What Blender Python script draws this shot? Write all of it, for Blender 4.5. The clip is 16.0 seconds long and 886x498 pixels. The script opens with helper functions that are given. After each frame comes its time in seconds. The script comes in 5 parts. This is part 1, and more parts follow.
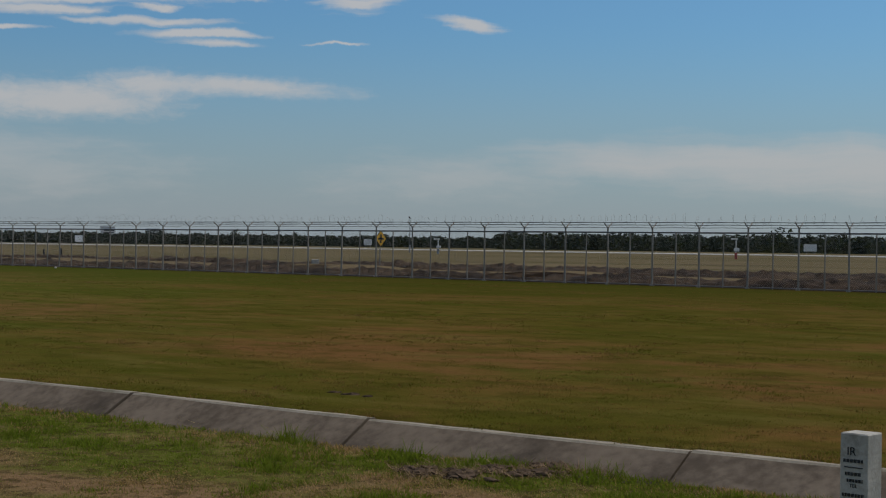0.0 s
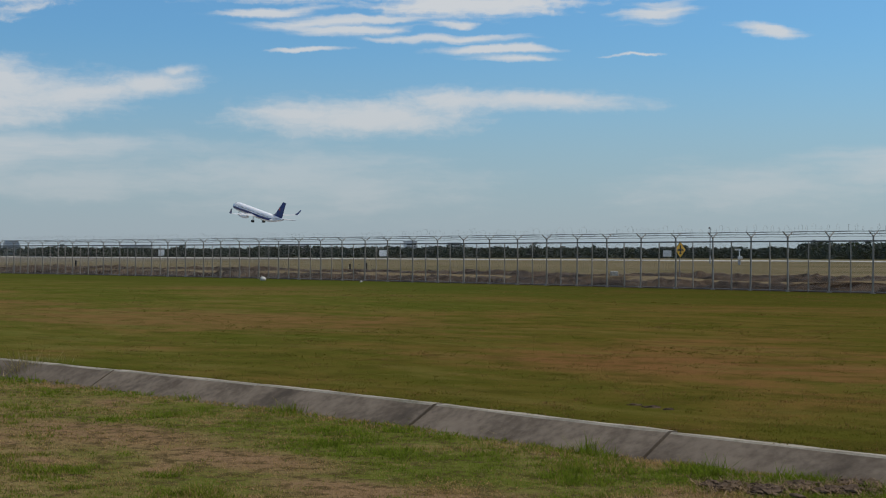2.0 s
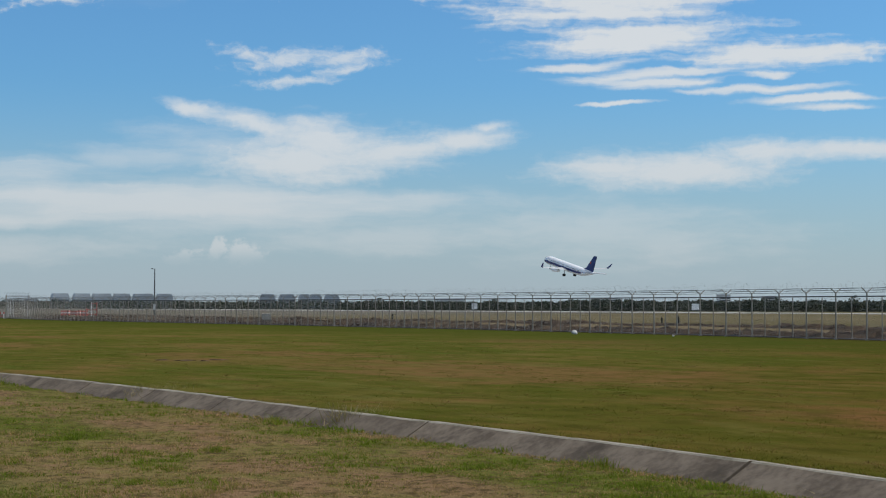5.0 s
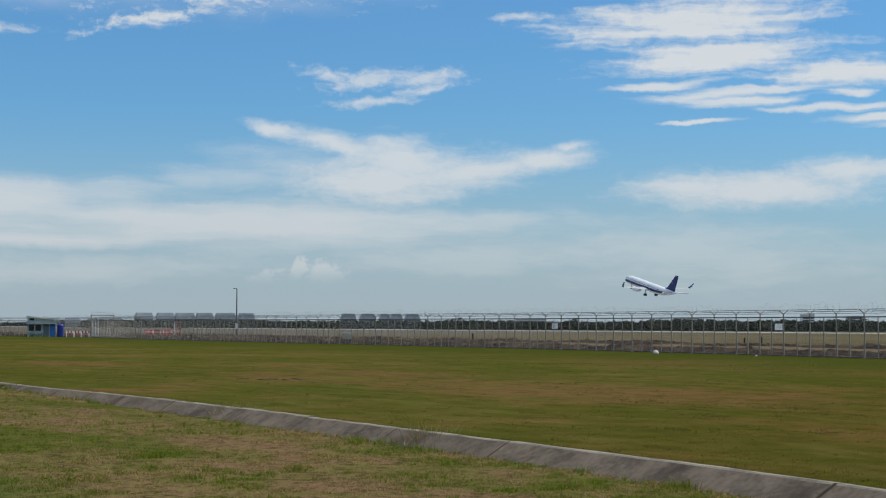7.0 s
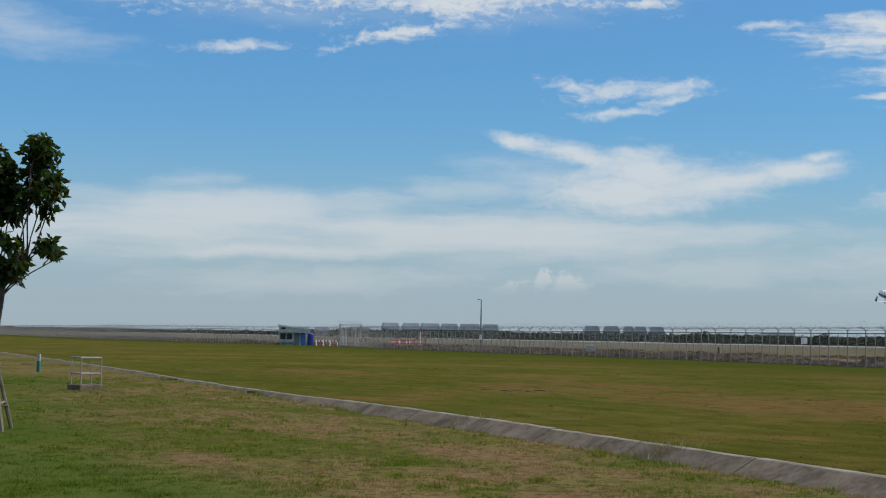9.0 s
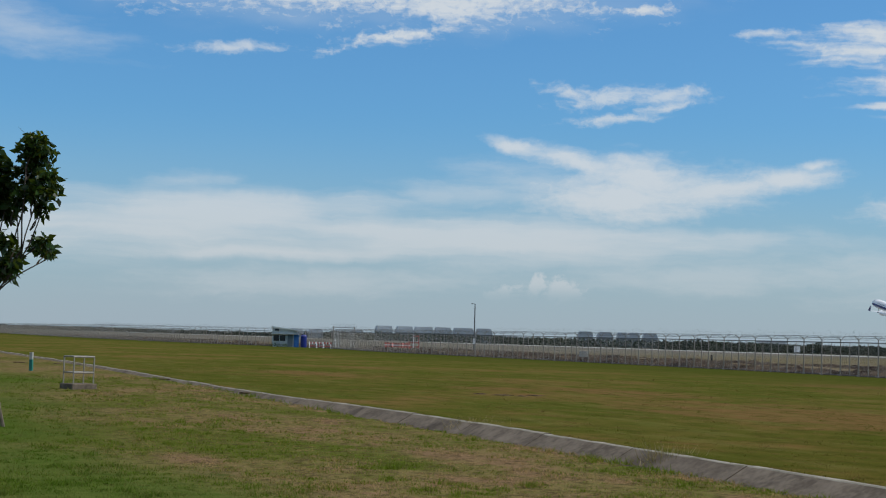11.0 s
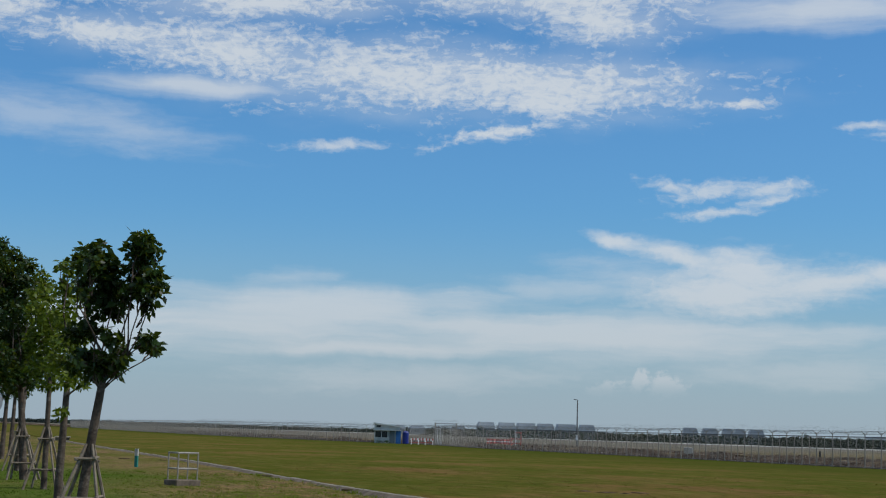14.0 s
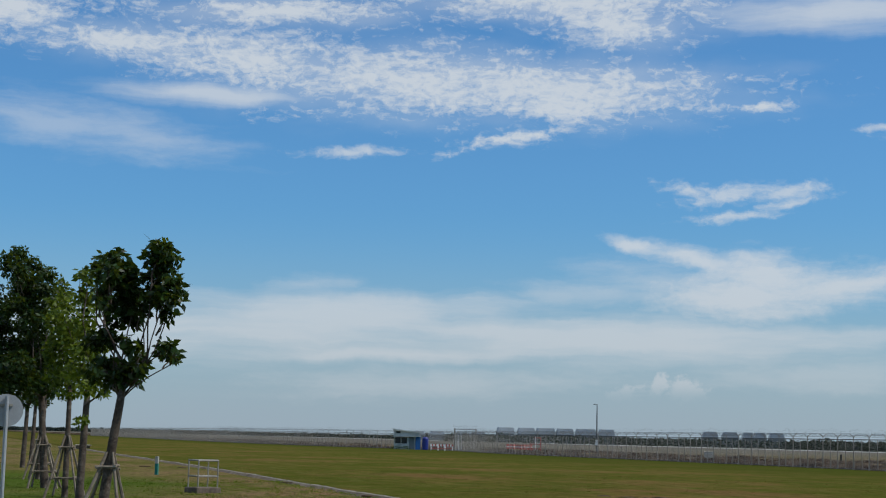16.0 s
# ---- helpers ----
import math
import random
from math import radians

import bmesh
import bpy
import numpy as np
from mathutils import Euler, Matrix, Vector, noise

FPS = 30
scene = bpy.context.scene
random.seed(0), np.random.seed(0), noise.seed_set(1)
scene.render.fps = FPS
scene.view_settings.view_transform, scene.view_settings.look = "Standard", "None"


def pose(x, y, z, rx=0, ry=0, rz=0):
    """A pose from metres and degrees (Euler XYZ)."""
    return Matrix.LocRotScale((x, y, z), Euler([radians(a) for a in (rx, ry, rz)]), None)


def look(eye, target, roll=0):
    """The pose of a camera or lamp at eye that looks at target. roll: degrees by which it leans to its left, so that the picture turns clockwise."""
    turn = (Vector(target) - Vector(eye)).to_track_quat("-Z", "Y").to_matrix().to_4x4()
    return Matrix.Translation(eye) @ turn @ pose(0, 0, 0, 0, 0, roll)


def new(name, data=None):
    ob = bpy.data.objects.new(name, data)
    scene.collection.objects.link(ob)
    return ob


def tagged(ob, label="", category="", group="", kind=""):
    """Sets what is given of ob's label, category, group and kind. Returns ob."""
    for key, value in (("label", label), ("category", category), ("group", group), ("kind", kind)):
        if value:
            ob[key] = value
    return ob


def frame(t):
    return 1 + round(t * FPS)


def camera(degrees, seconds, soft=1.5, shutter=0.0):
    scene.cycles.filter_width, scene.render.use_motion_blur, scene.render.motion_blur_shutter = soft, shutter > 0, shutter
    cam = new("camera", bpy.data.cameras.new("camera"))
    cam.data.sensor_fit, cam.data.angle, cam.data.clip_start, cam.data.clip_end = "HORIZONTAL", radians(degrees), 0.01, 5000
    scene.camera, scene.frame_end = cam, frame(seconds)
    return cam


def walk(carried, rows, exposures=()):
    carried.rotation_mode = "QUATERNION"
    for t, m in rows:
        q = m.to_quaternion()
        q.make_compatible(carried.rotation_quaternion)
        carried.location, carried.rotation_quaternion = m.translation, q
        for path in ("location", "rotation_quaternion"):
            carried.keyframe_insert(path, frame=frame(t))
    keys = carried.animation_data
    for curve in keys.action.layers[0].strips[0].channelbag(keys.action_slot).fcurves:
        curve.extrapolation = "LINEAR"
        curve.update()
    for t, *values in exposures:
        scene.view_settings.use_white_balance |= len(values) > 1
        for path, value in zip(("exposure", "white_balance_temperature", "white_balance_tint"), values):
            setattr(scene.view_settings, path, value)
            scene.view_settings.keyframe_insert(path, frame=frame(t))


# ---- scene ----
EYE = (0.0, 0.0, 1.55)
# seconds, heading to the left of +y, tilt up, lean: the camera stands in one spot and pans
PATH = [
    (0, -0.000, -0.159, 0.757),
    (0.5, 5.346, -0.279, -0.174),
    (1, 7.376, 0.072, -0.031),
    (1.5, 9.587, -0.346, -0.168),
    (2, 10.902, 0.203, 0.139),
    (2.5, 13.542, 1.014, 0.162),
    (3, 18.144, 1.053, 0.433),
    (3.5, 19.331, 1.839, 0.818),
    (4, 20.239, 1.604, 0.428),
    (4.2, 20.648, 1.853, 0.433),
    (6.3, 23.869, 2.171, -0.176),
    (6.5, 23.847, 2.220, 0.026),
    (7, 25.198, 2.841, 0.241),
    (7.5, 28.555, 2.889, 0.387),
    (8, 31.609, 3.108, 0.717),
    (8.5, 33.590, 3.218, 0.503),
    (8.7, 33.928, 3.170, 0.697),
    (10.8, 34.081, 3.405, 1.741),
    (11, 33.924, 3.327, 1.682),
    (11.5, 33.568, 3.203, 1.689),
    (12, 34.643, 3.935, 1.416),
    (12.5, 36.419, 5.596, 1.620),
    (13, 37.581, 6.560, 1.715),
    (13.5, 37.894, 6.856, 1.678),
    (14, 37.743, 6.715, 1.692),
    (14.5, 37.848, 6.684, 1.557),
    (15, 37.794, 6.674, 1.398),
    (15.5, 37.656, 6.704, 1.196),
    (16, 38.414, 6.906, 1.305),
]


def sight(yaw, pitch, roll):
    a, b = radians(yaw), radians(pitch)
    way = (-math.sin(a) * math.cos(b), math.cos(a) * math.cos(b), math.sin(b))
    return look(EYE, [e + 10 * w for e, w in zip(EYE, way)], roll)


cam = camera(31.6, 16.0, soft=1.15)
walk(cam, [(t, sight(y, p, r)) for t, y, p, r in PATH],
     exposures=[(0.0, -0.68, 6850, 13.5), (1.0, -0.45, 6750, 12.5), (2.0, -0.26, 6650, 11.5), (3.5, -0.10, 6600, 10.5), (7.0, -0.11, 6550, 10), (11.0, -0.16, 6400, 9.5), (16.0, -0.24, 6250, 9.5)])

# ---- world, sun ----
SUN_AZ, SUN_EL = 60.0, 52.0      # compass bearing from +y to the right, height, degrees
world = bpy.data.worlds.new("sky")
scene.world = world
world.use_nodes = True


class Graph:
    """Short names for building node trees."""

    def __init__(self, tree):
        self.tree = tree
        tree.nodes.clear()

    def node(self, kind, ins=(), operation="", use_clamp=False, data_type="", blend_type="", interpolation_type="", vector_type="",
             rotation_type="", attribute_name=""):
        n = self.tree.nodes.new(kind)
        if operation:
            n.operation = operation
        if use_clamp:
            n.use_clamp = True
        if data_type:
            n.data_type = data_type
        if blend_type:
            n.blend_type = blend_type
        if interpolation_type:
            n.interpolation_type = interpolation_type
        if vector_type:
            n.vector_type = vector_type
        if rotation_type:
            n.rotation_type = rotation_type
        if attribute_name:
            n.attribute_name = attribute_name
        for k, v in dict(ins).items():
            if isinstance(v, bpy.types.NodeSocket):
                self.tree.links.new(v, n.inputs[k])
            elif n.inputs[k].type == "RGBA" and len(v) == 3:
                n.inputs[k].default_value = (*v, 1)
            else:
                n.inputs[k].default_value = v
        return n

    def math(self, op, a, b=0.0, c=0.0, clamp=False):
        return self.node("ShaderNodeMath", {0: a, 1: b, 2: c}, operation=op, use_clamp=clamp).outputs[0]

    def ramp(self, value, lo, hi, a=0.0, b=1.0, smooth=True):
        return self.node("ShaderNodeMapRange", {0: value, 1: lo, 2: hi, 3: a, 4: b},
                         interpolation_type="SMOOTHSTEP" if smooth else "LINEAR").outputs[0]

    def mix(self, fac, a, b, blend="MIX"):
        n = self.node("ShaderNodeMix", {0: fac}, data_type="RGBA", blend_type=blend)
        for i, v in ((6, a), (7, b)):
            if isinstance(v, bpy.types.NodeSocket):
                self.tree.links.new(v, n.inputs[i])
            else:
                n.inputs[i].default_value = (*v, 1)
        return n.outputs[2]

    def noise(self, vec, scale, detail=4.0, rough=0.55, distort=0.0):
        ins = {"Scale": scale, "Detail": detail, "Roughness": rough, "Distortion": distort}
        if vec is not None:
            ins["Vector"] = vec
        return self.node("ShaderNodeTexNoise", ins).outputs[0]


def build_sky():
    g = Graph(world.node_tree)
    way = g.node("ShaderNodeTexCoord").outputs["Generated"]
    xyz = g.node("ShaderNodeSeparateXYZ", {0: way})
    x, y, z = xyz.outputs
    az = g.math("MULTIPLY", g.math("ARCTAN2", g.math("MULTIPLY", x, -1.0), y), 180 / math.pi)
    el = g.math("MULTIPLY", g.math("ARCSINE", z), 180 / math.pi)
    uv = g.node("ShaderNodeCombineXYZ", {0: az, 1: el}).outputs[0]
    # clear sky
    air = g.node("ShaderNodeTexSky")
    air.sky_type, air.sun_disc = "NISHITA", False
    air.sun_elevation, air.sun_rotation = radians(SUN_EL), radians(SUN_AZ)
    air.air_density, air.dust_density, air.ozone_density = 1.0, 1.2, 2.0
    sky = air.outputs[0]
    clear = g.mix(1.0, sky, (0.56, 1.03, 1.38), "MULTIPLY")
    # the air near the horizon is pale with moisture
    haze = g.ramp(el, -1.0, 8.5, 0.78, 0.0)
    clear = g.mix(haze, clear, (4.7, 5.5, 6.25))
    # warp the plane of the clouds so that edges fray
    w1 = g.node("ShaderNodeTexNoise", {"Vector": uv, "Scale": 0.45, "Detail": 5.0, "Roughness": 0.6}).outputs[1]
    shift = g.node("ShaderNodeVectorMath", {0: w1, 1: (0.5, 0.5, 0.5)}, operation="SUBTRACT").outputs[0]
    shift = g.node("ShaderNodeVectorMath", {0: shift, 1: (2.2, 0.6, 0.0)}, operation="MULTIPLY").outputs[0]
    warped = g.node("ShaderNodeVectorMath", {0: uv, 1: shift}, operation="ADD").outputs[0]

    def stretched(sx, sy, scale, detail, rough=0.6):
        v = g.node("ShaderNodeVectorMath", {0: warped, 1: (sx, sy, 1)}, operation="MULTIPLY").outputs[0]
        return g.noise(v, scale, detail, rough)

    streaks = stretched(0.35, 1.6, 1.0, 6)
    flakes = g.math("ADD", g.math("MULTIPLY", stretched(1.5, 2.8, 1.2, 4, 0.6), 0.65), g.math("MULTIPLY", stretched(0.4, 1.2, 0.9, 3), 0.35))
    soft = stretched(0.25, 0.9, 0.8, 3, 0.5)

    chain = []

    def bank(blobs, grain, amount, lo, hi, thick):
        """A group of clouds: lens shapes (azimuth, elevation, half width, half height, tilt), frayed by grain."""
        total = None
        for a, e, ra, re, tilt in blobs:
            # each lens follows on the one before by a hair, which keeps the evaluation in a single chain
            field = warped
            if chain:
                field = g.node("ShaderNodeVectorMath", {0: chain[-1], 1: (1e-7, 0.0, 0.0), 2: warped}, operation="MULTIPLY_ADD").outputs[0]
            m = g.node("ShaderNodeMapping", {"Vector": field, "Location": (a, e, 0), "Rotation": (0, 0, radians(tilt)),
                                             "Scale": (ra, re, 1)}, vector_type="TEXTURE").outputs[0]
            d = g.node("ShaderNodeVectorMath", {0: m}, operation="LENGTH").outputs["Value"]
            d = g.math("SUBTRACT", 1.0, d)
            total = d if total is None else g.math("SMOOTH_MAX", total, d, 0.6)
            chain.append(total)
        v = g.math("MULTIPLY_ADD", g.math("SUBTRACT", grain, 0.5), amount, total)
        return g.math("MULTIPLY", g.ramp(v, lo, hi), thick)

    curd = g.math("ADD", g.math("MULTIPLY", stretched(2.2, 4.0, 1.0, 4, 0.65), 0.6), g.math("MULTIPLY", stretched(0.5, 1.4, 0.9, 4), 0.4))
    high = bank(HIGH_CLOUDS, curd, 3.8, -0.35, 1.05, 0.9)
    comb = stretched(0.22, 2.6, 1.0, 4, 0.5)
    combed = bank(COMBED, g.math("ADD", g.math("MULTIPLY", comb, 0.6), g.math("MULTIPLY", flakes, 0.4)), 2.8, -0.1, 0.75, 0.93)
    strokes = bank(COMB_STROKES, comb, 2.2, -0.25, 0.75, 0.88)
    wisps = bank(WISPS, g.math("ADD", g.math("MULTIPLY", streaks, 0.6), g.math("MULTIPLY", flakes, 0.4)), 2.6, -0.45, 0.9, 0.84)
    small = bank(SMALL, flakes, 3.2, -0.35, 1.0, 0.72)
    fibre = g.math("ADD", g.math("MULTIPLY", soft, 0.5), g.math("MULTIPLY", stretched(0.18, 1.9, 1.0, 5, 0.6), 0.5))
    veils = bank(VEILS, fibre, 2.4, -0.5, 0.9, 0.76)
    faint = bank(FAINT, streaks, 2.2, -0.5, 1.1, 0.42)
    puffs = bank(PUFFS, g.noise(warped, 3.6, 6, 0.6), 2.0, -0.2, 0.6, 0.62)
    puffs = g.math("MULTIPLY", puffs, g.ramp(el, 1.55, 2.25, 0.12, 1.0))
    # thin cloud between the flakes
    high = g.math("MAXIMUM", high, bank(HIGH_CLOUDS[:4] + HIGH_CLOUDS[7:10], soft, 1.8, -0.7, 1.3, 0.5))
    cover = high
    for other in (combed, strokes, wisps, small, veils, faint, puffs):
        cover = g.math("MAXIMUM", cover, other)
    # above and behind, broken cloud goes on as in view
    elsewhere = g.math("MULTIPLY", g.ramp(stretched(0.12, 0.3, 0.6, 5), 0.36, 0.62, 0.15, 0.9), g.ramp(el, 17.5, 26.0))
    cover = g.math("MAXIMUM", cover, elsewhere)
    white = g.mix(g.ramp(el, 0.0, 8.0), (6.5, 6.8, 7.0), (7.3, 7.7, 8.0))
    final = g.mix(cover, clear, white)
    bg = g.node("ShaderNodeBackground", {"Color": final, "Strength": 0.1})
    out = g.node("ShaderNodeOutputWorld", {"Surface": bg.outputs[0]})


# cloud groups: azimuth to the left, elevation, half width, half height (degrees), tilt
HIGH_CLOUDS = [(39.83, 12.97, 6.68, 1.33, 0.3), (34.51, 12.75, 6.99, 1.14, 0.9), (50.33, 13.9, 3.96, 0.67, 0.3),
               (45.61, 13.65, 4.31, 1.24, 3.0), (35.69, 11.01, 2.81, 0.26, -10.1), (33.52, 12.06, 2.66, 0.62, -1.9),
               (26.7, 12.07, 1.08, 0.19, -5.0), (44.64, 15.31, 4.98, 0.57, -1.5), (34.28, 15.93, 7.37, 0.86, 1.3),
               (31.8, 14.97, 2.79, 0.76, 4.3), (55.66, 14.55, 4.6, 0.95, -7.4)]
COMBED = [(15.99, 11.04, 5.69, 0.95, -1.5), (15.36, 9.73, 4.39, 0.67, -1.4), (11.05, 9.12, 2.5, 0.59, -5.2),
          (9.68, 9.03, 4.29, 0.57, -1.9), (2.95, 9.75, 3.28, 0.52, -3.3), (15.3, 9.75, 4.49, 0.67, -3.1)]
COMB_STROKES = [(16.94, 8.75, 2.06, 0.19, -4.4), (14.57, 8.39, 3.72, 0.24, -2.6), (12.91, 8.13, 1.53, 0.14, -3.7),
                (10.45, 8.33, 0.86, 0.19, -1.4), (10.26, 7.82, 2.8, 0.14, -0.7), (9.24, 7.46, 1.72, 0.17, -3.9),
                (8.18, 7.48, 1.54, 0.14, 0.1), (8.28, 7.17, 1.76, 0.14, 0.5), (3.92, 7.26, 0.98, 0.07, -3.5),
                (3.15, 8.79, 1.49, 0.36, -3.7), (-0.95, 7.97, 1.27, 0.24, 9.3), (13.66, 8.16, 2.38, 0.19, -2.7),
                (15.69, 7.42, 1.42, 0.1, -2.8)]
WISPS = [(31.3, 7.11, 1.3, 0.26, 14.5), (29.21, 6.61, 1.84, 0.48, 11.0), (26.69, 6.32, 2.16, 0.57, 4.9),
         (27.56, 5.33, 3.73, 1.0, -0.8), (26.57, 5.89, 3.11, 0.81, 0.7), (23.83, 5.66, 2.63, 0.67, -7.6),
         (21.26, 6.14, 1.67, 0.4, -10.1), (20.41, 6.66, 0.69, 0.17, -4.3), (16.09, 5.06, 2.52, 0.55, -0.5),
         (13.21, 5.01, 2.94, 0.67, -2.1), (10.65, 5.59, 2.38, 0.5, -3.1), (7.35, 5.57, 3.49, 0.38, 0.3),
         (13.68, 5.04, 3.93, 0.62, -2.8)]
SMALL = [(29.29, 9.16, 1.23, 0.29, 9.1), (27.88, 8.98, 1.88, 0.36, -6.5), (26.01, 9.09, 1.62, 0.36, -3.5),
         (27.79, 8.2, 1.68, 0.19, -4.7), (26.11, 8.64, 0.88, 0.21, -11.4), (41.75, 10.36, 2.1, 0.21, -3.2),
         (22.22, 11.22, 0.93, 0.17, -0.6)]
VEILS = [(46.79, 3.74, 13.16, 1.05, -2.0), (32.45, 3.65, 9.7, 0.71, 0.1), (41.57, 4.46, 7.24, 0.76, -1.0),
         (36.39, 3.91, 6.95, 0.52, 0.7), (29.47, 3.96, 7.07, 0.52, 1.6), (39.65, 3.02, 7.37, 0.33, -0.8),
         (24.07, 15.39, 4.98, 0.67, 2.2), (-10.14, 3.1, 7.6, 0.81, -0.9), (-16.21, 2.84, 6.04, 1.14, 0.0),
         (47.1, 12.27, 3.7, 0.43, -0.6)]
FAINT = [(52.67, 10.89, 3.17, 0.9, 5.5), (49.57, 10.6, 3.14, 0.76, 6.6), (32.82, 5.39, 2.46, 0.52, -1.1),
         (30.17, 5.64, 2.85, 0.95, 5.9), (43.42, 5.48, 1.64, 0.33, -3.4), (34.1, 5.27, 2.09, 0.43, 3.2),
         (-0.29, 2.46, 4.38, 0.86, -2.5), (14.46, 2.31, 2.27, 0.76, -4.9), (16.81, 2.82, 6.57, 1.19, 3.4),
         (29.94, 3.07, 6.28, 0.57, -0.1), (38.72, 2.01, 6.4, 0.62, -1.7), (24.25, 2.59, 5.9, 0.71, -0.7),
         (27.53, 15.05, 1.1, 0.33, 6.5)]
PUFFS = [(30.56, 2.09, 0.46, 0.52, -5.9), (30.31, 2.33, 0.26, 0.31, -0.5), (29.61, 1.97, 0.55, 0.5, -0.4),
         (31.45, 1.81, 0.55, 0.29, -2.7), (29.2, 1.85, 0.66, 0.38, 3.4), (31.97, 1.68, 0.54, 0.21, -2.7)]
build_sky()

sun = new("sun", bpy.data.lights.new("sun", "SUN"))
sun.data.energy, sun.data.angle, sun.data.color = 3.6, radians(0.6), (1.0, 0.95, 0.87)
a, e = radians(SUN_AZ), radians(SUN_EL)
sun.matrix_world = look((math.sin(a) * math.cos(e) * 50, math.cos(a) * math.cos(e) * 50, math.sin(e) * 50), (0, 0, 0))


# ---- materials ----
def material(name, dark, light, rough=0.8, scale=3.0, metal=0.0, bump=0.0, fine=40.0, spot=None, per_object=0.0, leaf=0.0, spread=0.2):
    """A surface with broad and fine variation between two colours, in object space; spot: colour of stains."""
    m = bpy.data.materials.new(name)
    m.use_nodes = True
    g = Graph(m.node_tree)
    pos = g.node("ShaderNodeTexCoord").outputs["Object"]
    broad, grain = g.noise(pos, scale, 4), g.noise(pos, fine, 5)
    f = g.math("ADD", g.math("MULTIPLY", broad, 0.6), g.math("MULTIPLY", grain, 0.4))
    col = g.mix(g.ramp(f, 0.5 - spread, 0.5 + spread), dark, light)
    if spot:
        col = g.mix(g.ramp(g.noise(pos, scale * 0.7, 6, 0.65), 0.52, 0.68, 0, 0.75), col, spot)
    if per_object:
        r = g.node("ShaderNodeObjectInfo").outputs["Random"]
        col = g.mix(g.math("MULTIPLY", r, per_object), col, dark)
    if leaf:
        r = g.node("ShaderNodeNewGeometry").outputs["Random Per Island"]
        col = g.mix(r, dark, light)
    ins = {"Base Color": col, "Roughness": rough, "Metallic": metal, "Specular IOR Level": 0.1 if rough >= 0.9 else 0.2 if leaf else 0.4}
    if bump:
        ins["Normal"] = g.node("ShaderNodeBump", {"Height": f, "Strength": bump, "Distance": 0.02}).outputs[0]
    s = g.node("ShaderNodeBsdfPrincipled", ins).outputs[0]
    if leaf:
        t = g.node("ShaderNodeBsdfTranslucent", {"Color": g.mix(0.6, col, (0.24, 0.30, 0.02))}).outputs[0]
        s = g.node("ShaderNodeMixShader", {0: leaf, 1: s, 2: t}).outputs[0]
    g.node("ShaderNodeOutputMaterial", {"Surface": s})
    return m


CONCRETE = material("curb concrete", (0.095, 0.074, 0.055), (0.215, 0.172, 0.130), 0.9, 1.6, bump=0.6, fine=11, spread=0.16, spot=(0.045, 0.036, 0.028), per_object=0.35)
# tops get a paler concrete than the face, sunlight put into the colour
CONCRETE_TOP = material("worn sunlit concrete top", (0.20, 0.175, 0.135), (0.34, 0.305, 0.245), 0.9, 2.0, bump=0.4, fine=30, spot=(0.13, 0.12, 0.075))
GALV = material("galvanised steel", (0.21, 0.19, 0.16), (0.33, 0.30, 0.26), 0.6, 4.0, per_object=0.4)
DARK_STEEL = material("weathered rail", (0.09, 0.09, 0.09), (0.17, 0.17, 0.17), 0.6, 4.0, metal=0.3)
WIRE = material("barbed wire", (0.14, 0.14, 0.14), (0.26, 0.26, 0.26), 0.6, 6.0, metal=0.3)
POST_WHITE = material("weathered white paint", (0.30, 0.285, 0.245), (0.46, 0.44, 0.39), 0.8, 9.0, bump=0.4, fine=60, spot=(0.19, 0.18, 0.15))
ROOF_FAR = material("pale far roof", (0.30, 0.33, 0.35), (0.38, 0.41, 0.43), 0.7, 0.2)
WHITE = material("white paint", (0.60, 0.60, 0.58), (0.80, 0.80, 0.78), 0.6, 4.0, fine=30, spot=(0.48, 0.47, 0.43))
GREY = material("grey paint", (0.27, 0.28, 0.29), (0.36, 0.37, 0.38), 0.6, 3.0)
BLACK = material("black paint", (0.012, 0.012, 0.012), (0.03, 0.03, 0.03), 0.6, 5.0)
GREEN_PAINT = material("green paint", (0.01, 0.13, 0.10), (0.02, 0.20, 0.15), 0.6, 6.0)
YELLOW = material("yellow sign face", (0.62, 0.33, 0.015), (0.72, 0.42, 0.03), 0.5, 3.0)
RED = material("red paint", (0.36, 0.06, 0.05), (0.48, 0.11, 0.09), 0.6, 3.0)
BLUE = material("blue paint", (0.02, 0.10, 0.32), (0.03, 0.16, 0.42), 0.5, 3.0)
DEEP_BLUE = material("deep blue plastic", (0.012, 0.02, 0.16), (0.02, 0.035, 0.22), 0.4, 3.0)
HUT_WALL = material("pale hut wall", (0.42, 0.45, 0.43), (0.56, 0.58, 0.55), 0.8, 2.0, spot=(0.34, 0.35, 0.33))
ROOF_GREY = material("grey roof sheet", (0.15, 0.165, 0.18), (0.23, 0.25, 0.27), 0.6, 1.0)
WALL_FAR = material("far wall", (0.12, 0.135, 0.14), (0.20, 0.22, 0.225), 0.8, 0.3)
GLASS_DARK = material("dark window glass", (0.015, 0.02, 0.025), (0.03, 0.035, 0.04), 0.1, 2.0)
RUBBER = material("tyre rubber", (0.015, 0.015, 0.015), (0.03, 0.03, 0.03), 0.8, 5.0)
BARK = material("grey-brown bark", (0.040, 0.030, 0.024), (0.120, 0.094, 0.072), 0.95, 5.0, bump=0.9, fine=28, spot=(0.20, 0.17, 0.14))
STAKE = material("weathered stake wood", (0.13, 0.10, 0.075), (0.27, 0.225, 0.17), 0.9, 6.0, bump=0.6, fine=50)
LEAF = material("dark green leaf", (0.004, 0.013, 0.003), (0.022, 0.052, 0.009), 0.45, 3.0, leaf=0.2)
